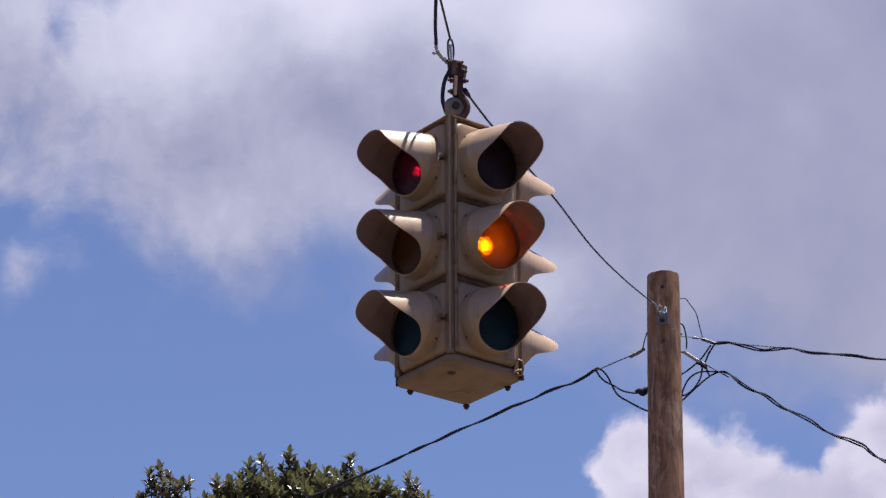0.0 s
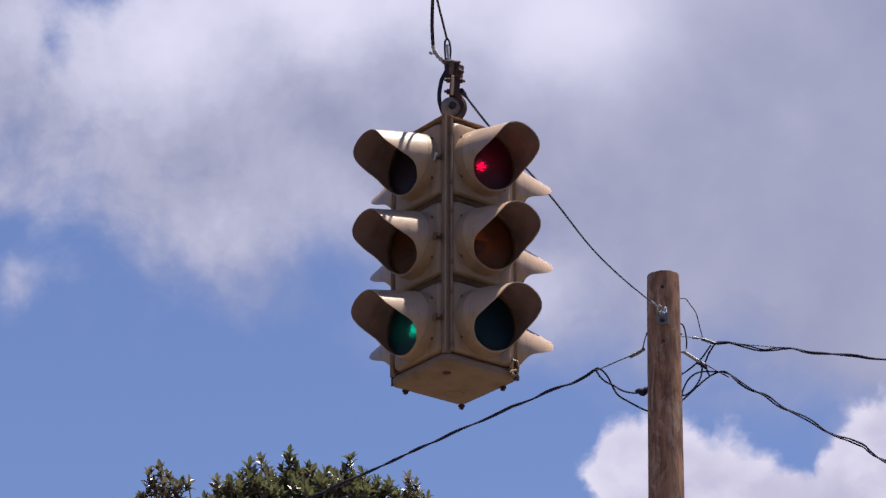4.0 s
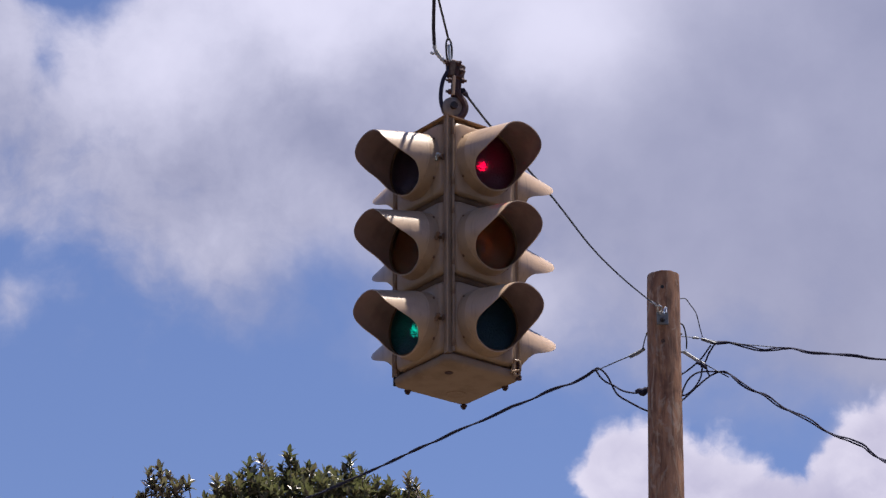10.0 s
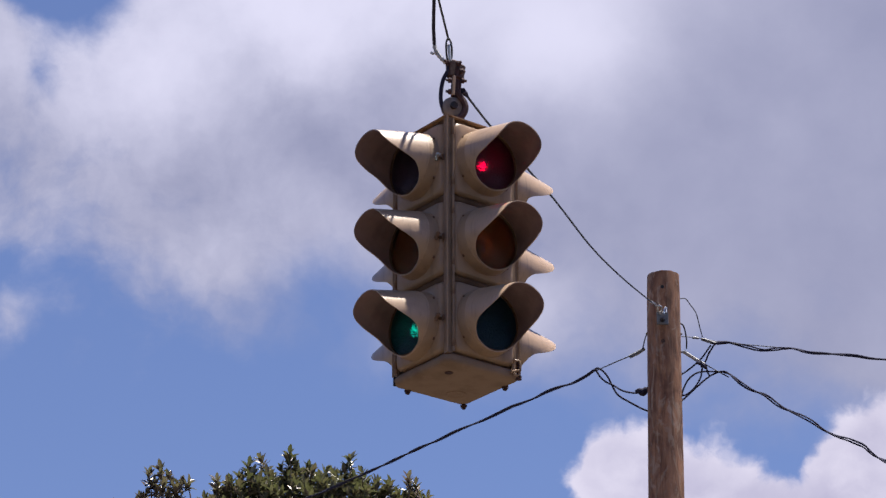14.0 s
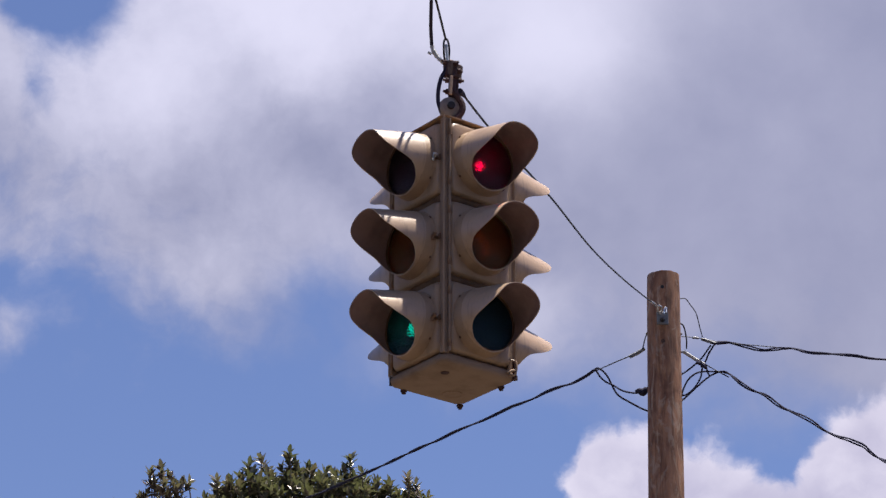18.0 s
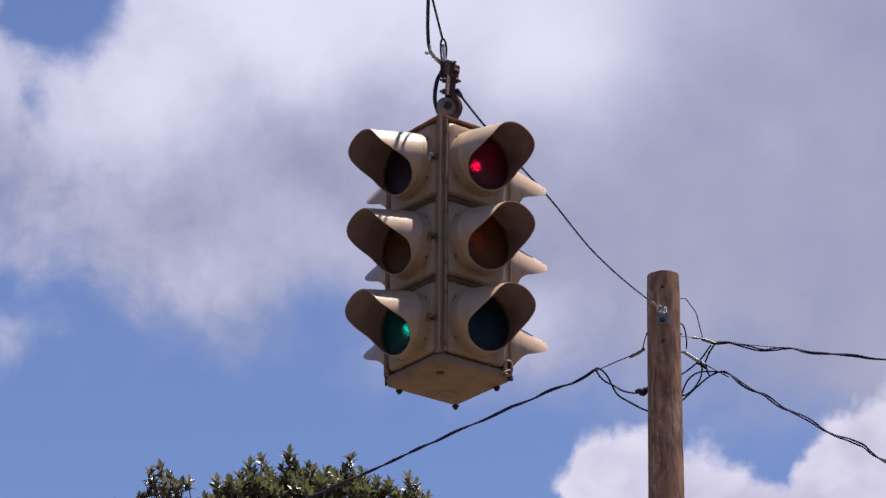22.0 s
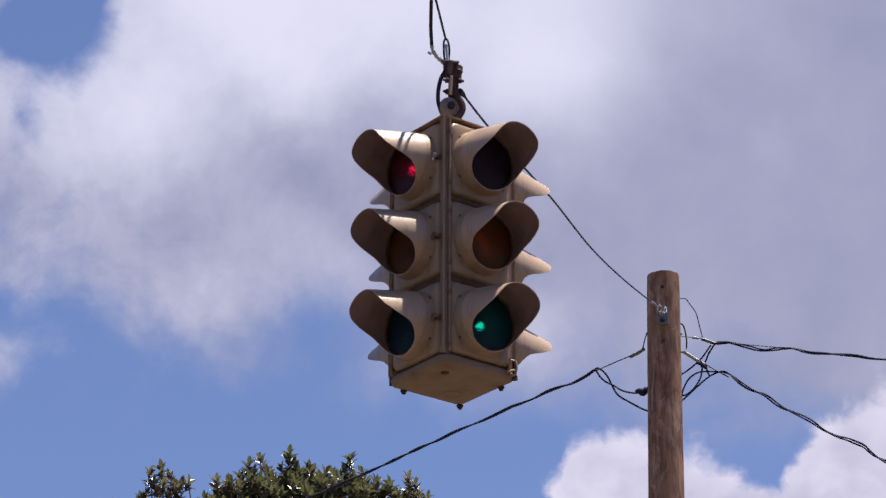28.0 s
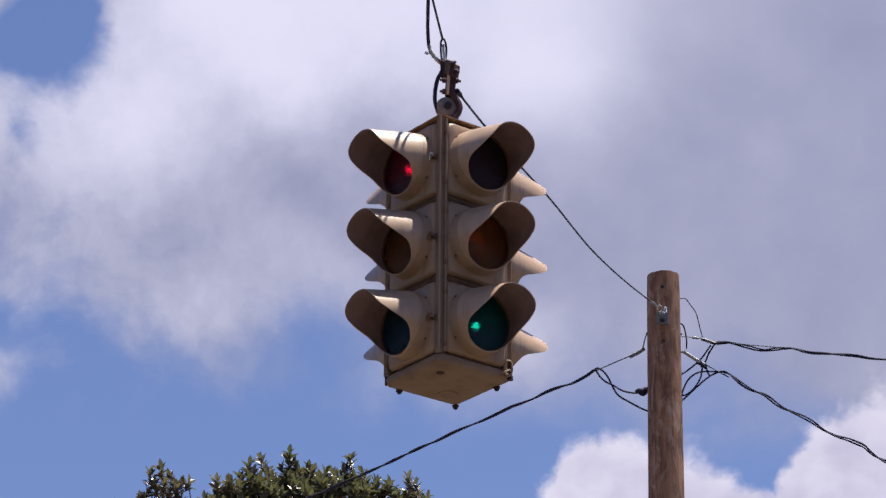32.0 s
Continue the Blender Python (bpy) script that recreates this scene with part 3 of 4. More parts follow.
# corner posts, rails, top and bottom
# a corner post: a narrow rounded ridge between two shallow channels
post_side = [(-0.0162, 0.0130), (-0.0162, -0.0070), (-0.0120, -0.0078), (-0.0085, -0.0070), (0.0020, -0.0060), (0.0050, -0.0080), (0.0070, -0.0120), (0.0095, -0.0132)]
post_ring = post_side + [(-y, -x) for x, y in reversed(post_side[1:])]
post_mesh = Form().rings([[(x, y, z) for x, y in post_ring] for z in (-0.474, 0.498)], True, (True, True))
post_mesh.m = [0 if 5 <= k <= 8 else 1 for k in range(len(post_ring))] + [0, 0]
post_mesh = post_mesh.mesh("corner_post", [PAINT, DARK_TAN], angle=60)
rod_mesh = Form().tube([(0, 0, -0.470), (0, 0, 0.488)], 0.0060, 8).mesh("hinge_rod", DARK_TAN)
rail_form = Form().rings([[(x, y, z) for y, z in ((0.020, 0.0165), (0.014, 0.012), (0.012, 0.004), (0.013, -0.008), (0.020, -0.0165), (0.034, -0.0165), (0.034, 0.0165))] for x in (-0.152, 0.152)], True, (True, True))
rail_mesh = rail_form.mesh("rail", SEAM)
for face in range(4):
    turn = pose(0, 0, 0, 0, 0, 45 + 90 * face)
    part("corner_post", post_mesh, None, signal, "", turn @ pose(SIDE - 0.0130, -SIDE + 0.0130, 0))
    part("hinge_rod", rod_mesh, None, signal, "", turn @ pose(-0.147, -SIDE - 0.002, 0))
    for k in range(4):
        part("rail", rail_mesh, None, signal, "", turn @ pose(0, -SIDE, (k - 1.5) * PITCH_Z + (0.014 if k == 0 else 0.0)))


def tray(h, rows):
    """A square plate with rounded corners; rows of (inset, z)."""
    rings = [[(p[0], p[2], z) for p in squircle(h - i, h - i, 0.014, 0, 48)] for i, z in rows]
    return Form().rings(rings, True, (True, True))


square = pose(0, 0, 0, 0, 0, 45)
part("bottom_plate", tray(0.1750, ((0.022, -0.470), (0.012, -0.473), (0.005, -0.479), (0.001, -0.488), (0.0, -0.498), (0.002, -0.506), (0.007, -0.511), (0.016, -0.5145), (0.030, -0.516))), DARK_TAN, signal, "tan bottom plate with corner bolts", square)
part("top_plate", tray(0.1765, ((0.008, 0.494), (0.0, 0.496), (0.0, 0.501), (0.010, 0.505), (0.11, 0.528))), RUSTY_PAINT, signal, "rust-edged top plate", square)
plug = Form().lathe([(0.040, -0.514), (0.039, -0.518), (0.036, -0.5195), (0.031, -0.5175), (0.016, -0.5175), (0.013, -0.519), (0.002, -0.519)], 28)
part("drain_plug", plug, DARK_TAN, signal, "round embossed plug", pose(-0.012, 0.100, 0))
part("drain_hole", Form().lathe([(0.017, -0.5155), (0.016, -0.5180), (0.011, -0.5185), (0.001, -0.5165)], 16), RUST, signal, "rust-stained drain hole", pose(-0.010, -0.130, 0))
foot = Form().lathe([(0.013, -0.512), (0.013, -0.519), (0.0095, -0.521), (0.009, -0.526), (0.006, -0.529), (0.001, -0.530)], 12).mesh("corner_bolt", RUST)
for x, y in ((-0.19, 0.042), (0.0, 0.232), (0.18, 0.052)):
    part("corner_bolt", foot, None, signal, "", pose(x, y, 0))
hasp = Form().tube([(0, 0, -0.03), (0, 0, 0.03)], 0.008, 10).tube([(0, 0, -0.042), (0, 0, -0.028)], 0.012, 8)
part("corner_hasp", hasp, RUST, signal, "rusted hinge pin end", pose(0.238, -0.004, -0.468))
loop = Form().tube(spline([(0, -0.004, 0.050), (0.016, 0, 0.046), (0.020, 0, 0.020), (0.014, 0, -0.006), (0, -0.004, -0.010), (-0.010, 0, 0.004), (-0.008, 0, 0.030), (0, -0.004, 0.050)], 5), 0.0042, 8)
loop.tube([(0.018, 0.002, 0.012), (0.004, -0.010, 0.006), (-0.016, -0.016, -0.002)], 0.005, 8)
part("hinge_loop", loop, PAINT, signal, "tan painted wire loop", pose(0.228, -0.030, -0.492))
part("corner_hasp", Form().tube([(0, 0, -0.018), (0, 0, 0.014)], 0.007, 8), DARK_IRON, signal, "dark hinge pin end", pose(-0.234, 0.006, -0.488))

# hanger on top of the signal, in world places brought into the signal's space
INTO = SIGNAL_POSE.inverted()
AXIS = Vector((0.044, 10.368, 6.932))
facing = pose(AXIS.x, AXIS.y, AXIS.z, 90, 0, 14)
ins = Form().lathe([(0.0104, -0.0208), (0.0338, -0.0208), (0.04225, -0.0143), (0.04355, -0.0065), (0.0351, -0.0013), (0.0351, 0.0013), (0.04355, 0.0065), (0.04225, 0.0143), (0.0338, 0.0208), (0.0104, 0.0208)], 32, facing)
part("insulator", ins, PORCELAIN, signal, "round grey glazed spool insulator", INTO)
# wide dark rod: the pin, with the hole's shade put in round it
part("spool_pin", Form().tube([facing @ Vector((0, 0, -0.0312)), facing @ Vector((0, 0, 0.0338))], 0.0150, 14), DARK_IRON, signal, "", INTO)
clevis = Form()
for s in (-0.023, 0.023):
    path = [facing @ Vector(p) for p in ((-0.004, -0.066, s), (0.030, -0.044, s), (0.046, -0.012, s), (0.044, 0.016, s), (0.026, 0.044, s), (0.010, 0.070, s * 0.8), (0.012, 0.110, s * 0.6))]
    clevis.tube(spline(path, 4), 0.0130, 8)
clevis.lathe([(0.028, -0.085), (0.028, -0.062), (0.016, -0.055), (0.016, -0.040)], 16, pose(AXIS.x + 0.008, AXIS.y, AXIS.z))
part("clevis", clevis, RUST, signal, "rusted iron clevis", INTO)
CLAMP = Vector((0.049, 10.365, 7.091))
jaw = Form().block(0.044, 0.036, 0.080, Matrix.Translation(CLAMP) @ pose(-0.006, 0, 0.012, 0, -4, 20), 0.008)
jaw.block(0.040, 0.042, 0.072, Matrix.Translation(CLAMP) @ pose(0.020, 0, -0.004, 0, 8, 25), 0.008)
jaw.block(0.036, 0.034, 0.078, Matrix.Translation(CLAMP) @ pose(0.010, 0, -0.062, 0, 4, 20), 0.007)
part("span_clamp", jaw, RUST, signal, "rusted bolted span wire clamp", INTO)
part("hanger_strap", Form().block(0.012, 0.008, 0.086, Matrix.Translation(Vector((0.049, 10.298, 6.998))) @ pose(0, 0, 0, 0, 3, 20), 0.002), PAINT, signal, "tan painted flat strap", INTO)
knob = Form().lathe([(0.00975, 0.0), (0.01144, 0.0039), (0.01144, 0.0117), (0.00585, 0.013), (0.00585, 0.0221), (0.0013, 0.0234)], 8).mesh("clamp_bolt", RUST)
for p, ry in (((0.040, 10.342, 7.042), -90), ((0.040, 10.343, 6.992), -90), ((0.062, 10.333, 7.109), 50), ((0.073, 10.338, 7.082), 90), ((0.078, 10.336, 7.039), 90), ((0.031, 10.331, 7.113), -60)):
    part("clamp_bolt", knob, None, signal, "", INTO @ Matrix.Translation(p) @ pose(0, 0, 0, 0, ry, 15))
loop = spline([(0.027, 10.352, 7.142), (0.031, 10.353, 7.105), (0.007, 10.354, 7.048), (-0.002, 10.355, 6.976), (0.007, 10.356, 6.924), (0.027, 10.404, 6.916)], 6)
part("feed_cable", Form().tube(loop, 0.00806, 10), RUBBER, signal, "black cable looping into the signal head", INTO)
part("cable_tape", Form().tube(spline([(-0.029, 10.350, 7.215), (-0.022, 10.352, 7.180), (-0.002, 10.352, 7.148), (0.020, 10.353, 7.125)], 4), [0.0075, 0.0062, 0.0096, 0.0066, 0.0086, 0.0108, 0.0072, 0.0098, 0.0062, 0.0092, 0.0066, 0.0090, 0.0070], 8), TAPE, signal, "grey tape wrap", INTO)
part("tape_end", Form().block(0.0156, 0.0052, 0.0104, Matrix.Translation(Vector((-0.036, 10.340, 7.162))) @ pose(0, 0, 0, 0, 30, 10), 0.0013), TAPE, signal, "", INTO)
part("wire_loop", Form().tube(spline([(0.025, 10.353, 7.125), (0.020, 10.351, 7.175), (0.020, 10.350, 7.218), (0.029, 10.351, 7.233), (0.038, 10.350, 7.215), (0.042, 10.351, 7.175), (0.038, 10.353, 7.125)], 5), 0.00416, 8), DARK_IRON, signal, "", INTO)
part("thimble", Form().tube(spline([(0.036, 10.341, 7.129), (0.031, 10.340, 7.169), (0.029, 10.339, 7.199)], 4), [0.00585] * 8 + [0.00715], 8), GALV, signal, "bright galvanised thimble", INTO)


# ---- pole ----
POLE_FOOT, POLE_TOP = Vector((1.236, 17.212, 0.0)), Vector((1.399, 17.212, 9.25))


def pole_mesh():
    """A tapered round pole with slightly uneven, checked sides and a weathered top."""
    rings = []
    for i in range(71):
        f = i / 70
        z = -0.6 + (POLE_TOP.z + 0.6) * f
        r = 0.152 - 0.0475 * f - (0.002 if i == 70 else 0)
        x = (POLE_TOP.x - POLE_FOOT.x) * z / POLE_TOP.z
        ring = []
        for k in range(48):
            a = 2 * math.pi * k / 48
            w = 1 + 0.02 * noise.noise((math.cos(a) * 2.5, math.sin(a) * 2.5, z * 0.4)) + 0.012 * noise.noise((math.cos(a) * 9, math.sin(a) * 9, z * 0.5))
            ring.append((x + r * w * math.cos(a), r * w * math.sin(a), z + (0.006 * noise.noise((math.cos(a) * 3, math.sin(a) * 3, 5)) if i == 70 else 0)))
        rings.append(ring)
    return Form().rings(rings, True, (True, True)).mesh("utility_pole", WOOD)


pole = thing("utility_pole", pole_mesh(), Matrix.Translation(POLE_FOOT), "round weathered brown wooden utility pole", "utility pole")
ON_POLE = Matrix.Translation(-POLE_FOOT)


def rod(a, b, r, seg=10):
    return Form().tube([Vector(a), Vector(b)], r, seg)


plate = Form().block(0.074, 0.013, 0.092, Matrix.Translation(Vector((1.375, 17.078, 8.908))), 0.0039)
part("anchor_plate", plate, GREY_STEEL, pole, "galvanised steel anchor plate", ON_POLE)
part("anchor_bolt", Form().lathe([(0.0156, 0), (0.0156, 0.0104), (0.0078, 0.013), (0.0078, 0.0312), (0.0013, 0.0325)], 8, Matrix.Translation(Vector((1.373, 17.071, 8.890))) @ pose(0, 0, 0, 90, 0, 0)), DARK_IRON, pole, "", ON_POLE)
eye = Form().tube(spline([(1.360, 17.073, 8.933), (1.344, 17.038, 8.949), (1.350, 17.015, 8.966), (1.369, 17.033, 8.958), (1.367, 17.073, 8.933)], 5), 0.0052, 8)
eye.tube(spline([(1.385, 17.073, 8.933), (1.389, 17.072, 8.967), (1.401, 17.081, 8.979), (1.399, 17.070, 8.940)], 5), 0.0050, 8)
part("eye_hook", eye, BRIGHT, pole, "bright steel eye hooks", ON_POLE)
for p in ((1.381, 17.092, 9.127), (1.375, 17.110, 8.764)):
    part("bolt_hole", Form().lathe([(0.01105, 0.0), (0.01105, 0.0052), (0.0065, 0.00585), (0.0052, 0.0026)], 12, Matrix.Translation(p) @ pose(0, 0, 0, 90, 0, 0)), DARK_IRON, pole, "dark bolt hole", ON_POLE)
part("side_hook", rod((1.475, 17.318, 8.898), (1.515, 17.316, 8.901), 0.0078), DARK_IRON, pole, "", ON_POLE)
part("side_hook", rod((1.475, 17.362, 8.800), (1.533, 17.365, 8.794), 0.0065), DARK_IRON, pole, "", ON_POLE)
part("side_hook", rod((1.318, 17.312, 8.911), (1.286, 17.318, 8.898), 0.0078), DARK_IRON, pole, "", ON_POLE)
part("splice_block", Form().tube(spline([(1.212, 17.383, 8.535), (1.237, 17.382, 8.538), (1.262, 17.386, 8.529), (1.279, 17.379, 8.545), (1.297, 17.382, 8.538)], 3), [0.008, 0.011, 0.015, 0.019, 0.023, 0.025, 0.026, 0.023, 0.020, 0.019, 0.020, 0.018, 0.012], 10), RUBBER, pole, "black taped splice", ON_POLE)

# second pole, behind, that bears the other end of the span wire
back_pole = copy_thing(pole, pose(-2.9, -10.6, 0, 0, 0, 160))
for o in list(back_pole.children):
    bpy.data.objects.remove(o)


# ---- wires ----
def wire(name, forms, anchor, label, category="wire"):
    """A wire whose origin lies at the fixed end."""
    f, mats = forms
    f.v = [tuple(Vector(p) - anchor) for p in f.v]
    return thing(name, f.mesh(name, mats), Matrix.Translation(anchor), label, category)


FAR_END = Vector((1.346, 17.102, 8.996))
far_path = spline([FAR_END, (1.031, 15.449, 8.453), (0.779, 14.073, 8.023), (0.528, 12.447, 7.518), (0.355, 11.443, 7.212), (0.195, 10.848, 7.107), (0.085, 10.379, 7.018)], 10)
far_wire = wire("span_wire", (Form().tube(far_path, 0.00468, 8), STRAND), FAR_END, "thin dark steel span wire from signal to pole")
part("wire_grip", Form().tube([p - FAR_END for p in far_path[:3]], [0.0104, 0.0117, 0.0078], 8), BRIGHT, far_wire, "bright dead-end grip")
part("wire_boot", Form().tube([p - FAR_END for p in far_path[-3:]], [0.0052, 0.0104, 0.01105], 8), RUBBER, far_wire)
NEAR_END = Vector((-2.73, -10.4, 8.88))
a = Vector((0.029, 10.350, 7.230))
near_path = [a + (NEAR_END - a) * (k / 40) - Vector((0, 0, 0.33 * 4 * (k / 40) * (1 - k / 40))) * 0.4 for k in range(41)]
near_wire = wire("span_wire", (Form().tube(near_path, 0.00468, 8), STRAND), NEAR_END, "thin dark steel span wire overhead")
CABLE_END = Vector((-2.67, -10.4, 8.49))
b = [Vector(p) for p in ((-0.027, 10.345, 7.207), (-0.030, 10.251, 7.227), (-0.029, 10.143, 7.243), (-0.027, 10.004, 7.265), (-0.027, 9.539, 7.315), (-0.034, 7.780, 7.414))]
rest = [b[-1] + (CABLE_END - b[-1]) * (k / 6) for k in range(1, 7)]
cable_path = spline(b + rest, 5)
feed = wire("signal_cable", (Form().tube(cable_path, 0.00728, 10), RUBBER), CABLE_END, "thick black electric cable strung overhead", "cable")


def bundle(name, points, r, strands, pitch, off, label, step=0.026):
    path = even(spline(points, 16), step)
    f = Form()
    for k, s in enumerate(twisted(path, r, strands, pitch, off)):
        f.tube(s, r, 6, slot=0)
    for s in twisted(path, r, 1, pitch * 1.9, off * 0.6):
        f.tube(s, 0.0026, 5, slot=0)
    anchor = Vector(points[0])
    return tagged(wire(name, (f, RUBBER), anchor, label, "cable"), group="service cables on the pole")


left_drop = bundle("service_drop", [(0.974, 17.415, 8.698), (0.950, 17.434, 8.694), (0.919, 17.464, 8.679), (0.877, 17.503, 8.668), (0.822, 17.573, 8.665), (0.746, 17.663, 8.678), (0.663, 17.764, 8.683), (0.589, 17.864, 8.680), (0.518, 17.956, 8.685), (0.447, 18.047, 8.693), (0.374, 18.142, 8.690), (0.283, 18.261, 8.689), (0.202, 18.365, 8.693), (0.117, 18.474, 8.699), (0.042, 18.575, 8.701), (-0.023, 18.677, 8.704), (-0.169, 18.898, 8.722), (-0.327, 19.182, 8.750), (-0.477, 19.445, 8.777), (-0.697, 19.799, 8.806), (-0.910, 20.134, 8.833), (-1.552, 21.211, 8.976), (-3.305, 24.288, 9.435)],
                   0.0062, 2, 0.85, 0.0050, "black twisted service cable sagging from the pole")
right_upper = bundle("service_drop", [(2.133, 17.115, 8.717), (2.182, 17.055, 8.692), (2.272, 17.005, 8.644), (2.383, 16.948, 8.613), (2.526, 16.832, 8.554), (2.701, 16.722, 8.482), (3.232, 16.246, 8.272), (4.386, 14.991, 7.891)],
                     0.0056, 2, 0.74, 0.0046, "black twisted service cable sagging from the pole")
right_lower = bundle("service_drop", [(1.776, 17.411, 8.681), (1.809, 17.396, 8.663), (1.843, 17.387, 8.629), (1.883, 17.376, 8.586), (1.943, 17.354, 8.535), (2.009, 17.321, 8.495), (2.049, 17.306, 8.462), (2.108, 17.288, 8.402), (2.173, 17.260, 8.353), (2.238, 17.230, 8.307), (2.302, 17.197, 8.253), (2.349, 17.176, 8.204), (2.397, 17.150, 8.164), (2.444, 17.122, 8.131), (2.491, 17.091, 8.104), (2.537, 17.062, 8.071), (2.584, 17.035, 8.035), (2.630, 17.018, 7.977), (2.701, 16.980, 7.915), (3.064, 16.579, 7.541), (4.077, 15.531, 6.707)],
                     0.0052, 2, 0.56, 0.0078, "black twisted service cable sagging from the pole")


def strand(owner, name, points, r, mat, label="", per=8):
    inv = owner.matrix_world.inverted()
    return part(name, Form().tube([inv @ p for p in spline(points, per)], r, 6), mat, owner, label)


for o, name, pts, r, mat in (
    (left_drop, "messenger", [(0.974, 17.413, 8.689), (1.078, 17.394, 8.732), (1.189, 17.374, 8.774)], 0.0039, STRAND),
    # left clamp: its shade is put into the darker steel colour
    (left_drop, "wedge_clamp", [(1.182, 17.377, 8.768), (1.232, 17.367, 8.790), (1.278, 17.355, 8.817)], 0.01235, GREY_STEEL),
    (left_drop, "bail", [(1.264, 17.358, 8.810), (1.278, 17.333, 8.865), (1.296, 17.312, 8.911)], 0.0039, DARK_IRON),
    (left_drop, "conductor", [(0.954, 17.445, 8.703), (0.983, 17.439, 8.716), (1.019, 17.448, 8.696), (1.048, 17.463, 8.663), (1.073, 17.484, 8.618), (1.101, 17.505, 8.572), (1.134, 17.517, 8.546), (1.205, 17.533, 8.510), (1.252, 17.544, 8.487), (1.313, 17.554, 8.464)], 0.00624, RUBBER),
    (left_drop, "conductor", [(0.943, 17.430, 8.689), (0.971, 17.428, 8.692), (0.996, 17.443, 8.659), (1.032, 17.457, 8.630), (1.079, 17.465, 8.610), (1.125, 17.477, 8.584), (1.168, 17.483, 8.571), (1.222, 17.486, 8.565), (1.276, 17.483, 8.571)], 0.00572, RUBBER),
    (right_upper, "messenger", [(1.511, 17.324, 8.885), (1.604, 17.327, 8.878), (1.762, 17.339, 8.852), (1.906, 17.225, 8.789), (2.094, 17.172, 8.748), (2.157, 17.077, 8.705)], 0.00300, STRAND),
    (right_upper, "wire_grip", [(1.636, 17.330, 8.872), (1.669, 17.334, 8.862), (1.712, 17.340, 8.849), (1.733, 17.342, 8.846)], [0.008] + [0.0105] * 23 + [0.008], DULL),
    (right_upper, "crimp", [(1.579, 17.327, 8.878), (1.597, 17.327, 8.878), (1.619, 17.328, 8.875)], 0.0075, DULL),
    (right_upper, "conductor", [(1.747, 17.339, 8.852), (1.809, 17.316, 8.839), (1.902, 17.256, 8.783), (1.991, 17.205, 8.739), (2.079, 17.143, 8.717), (2.146, 17.103, 8.712)], 0.0052, RUBBER),
    (right_upper, "conductor", [(1.739, 17.325, 8.851), (1.815, 17.303, 8.837), (1.929, 17.241, 8.785), (2.014, 17.190, 8.740), (2.085, 17.125, 8.725), (2.146, 17.101, 8.715)], 0.0050, RUBBER),
    (right_upper, "splice", [(1.731, 17.318, 8.836), (1.763, 17.316, 8.839), (1.799, 17.315, 8.842)], 0.011, RUBBER),
    (right_upper, "jumper", [(1.695, 17.323, 8.826), (1.649, 17.351, 8.765), (1.609, 17.369, 8.726), (1.552, 17.388, 8.683), (1.488, 17.406, 8.644)], 0.00572, RUBBER),
    (right_upper, "jumper", [(1.721, 17.329, 8.837), (1.685, 17.353, 8.785), (1.667, 17.371, 8.746), (1.642, 17.393, 8.697), (1.632, 17.417, 8.645), (1.596, 17.442, 8.589), (1.546, 17.461, 8.547), (1.488, 17.467, 8.534)], 0.00572, RUBBER),
    (right_upper, "tie_wire", [(1.497, 17.224, 9.103), (1.536, 17.224, 9.103), (1.568, 17.241, 9.067), (1.604, 17.263, 9.019), (1.626, 17.297, 8.944), (1.644, 17.325, 8.882)], 0.00312, STRAND),
    (right_lower, "wedge_clamp", [(1.520, 17.338, 8.790), (1.559, 17.349, 8.767), (1.616, 17.364, 8.735), (1.652, 17.372, 8.715)], 0.01144, TAPE),
    (right_lower, "messenger", [(1.633, 17.389, 8.742), (1.712, 17.408, 8.699), (1.808, 17.395, 8.636)], 0.00364, STRAND),
    (right_lower, "conductor", [(1.790, 17.417, 8.680), (1.733, 17.416, 8.683), (1.626, 17.417, 8.680), (1.561, 17.434, 8.644), (1.525, 17.460, 8.585), (1.511, 17.481, 8.540)], 0.00572, RUBBER),
    (right_lower, "conductor", [(1.805, 17.420, 8.673), (1.755, 17.416, 8.683), (1.676, 17.432, 8.647), (1.590, 17.463, 8.579), (1.508, 17.495, 8.510)], 0.00572, RUBBER),
    (right_lower, "conductor", [(1.632, 17.392, 8.704), (1.660, 17.386, 8.717), (1.675, 17.404, 8.678), (1.689, 17.416, 8.652)], 0.00572, RUBBER),
    (right_lower, "jumper", [(1.500, 17.288, 8.963), (1.525, 17.297, 8.944), (1.543, 17.330, 8.872), (1.543, 17.356, 8.813)], 0.00468, STRAND),
    (right_lower, "splice", [(1.601, 17.355, 8.723), (1.640, 17.362, 8.707), (1.665, 17.371, 8.688)], 0.0105, RUBBER),
):
    strand(o, name, pts, r, mat)


# ---- tree ----
TREE_FOOT = Vector((-1.62, 27.17, 0.0))
LEAF_LONG = 0.108
tree = tagged(new("evergreen_tree"), "broad-leaved evergreen tree with glossy dark green leaf clusters", "tree")
tree.matrix_world = Matrix.Translation(TREE_FOOT)


def leaf_shape(bend, wide):
    rows = ((0.0, 0.03), (0.22, 0.62), (0.5, 1.0), (0.78, 0.66), (1.0, 0.02))
    v, f = [], []
    for t, w in rows:
        z, y = t, -bend * t * t
        v += [(-wide * w, y + 0.17 * w * wide * 3, z), (0, y, z), (wide * w, y + 0.17 * w * wide * 3, z)]
    for i in range(4):
        for j in range(2):
            a = i * 3 + j
            f.append((a, a + 1, a + 4, a + 3))
    return v, f


SHAPES = [leaf_shape(b, w) for b, w in ((0.16, 0.20), (0.36, 0.18), (0.04, 0.21))]


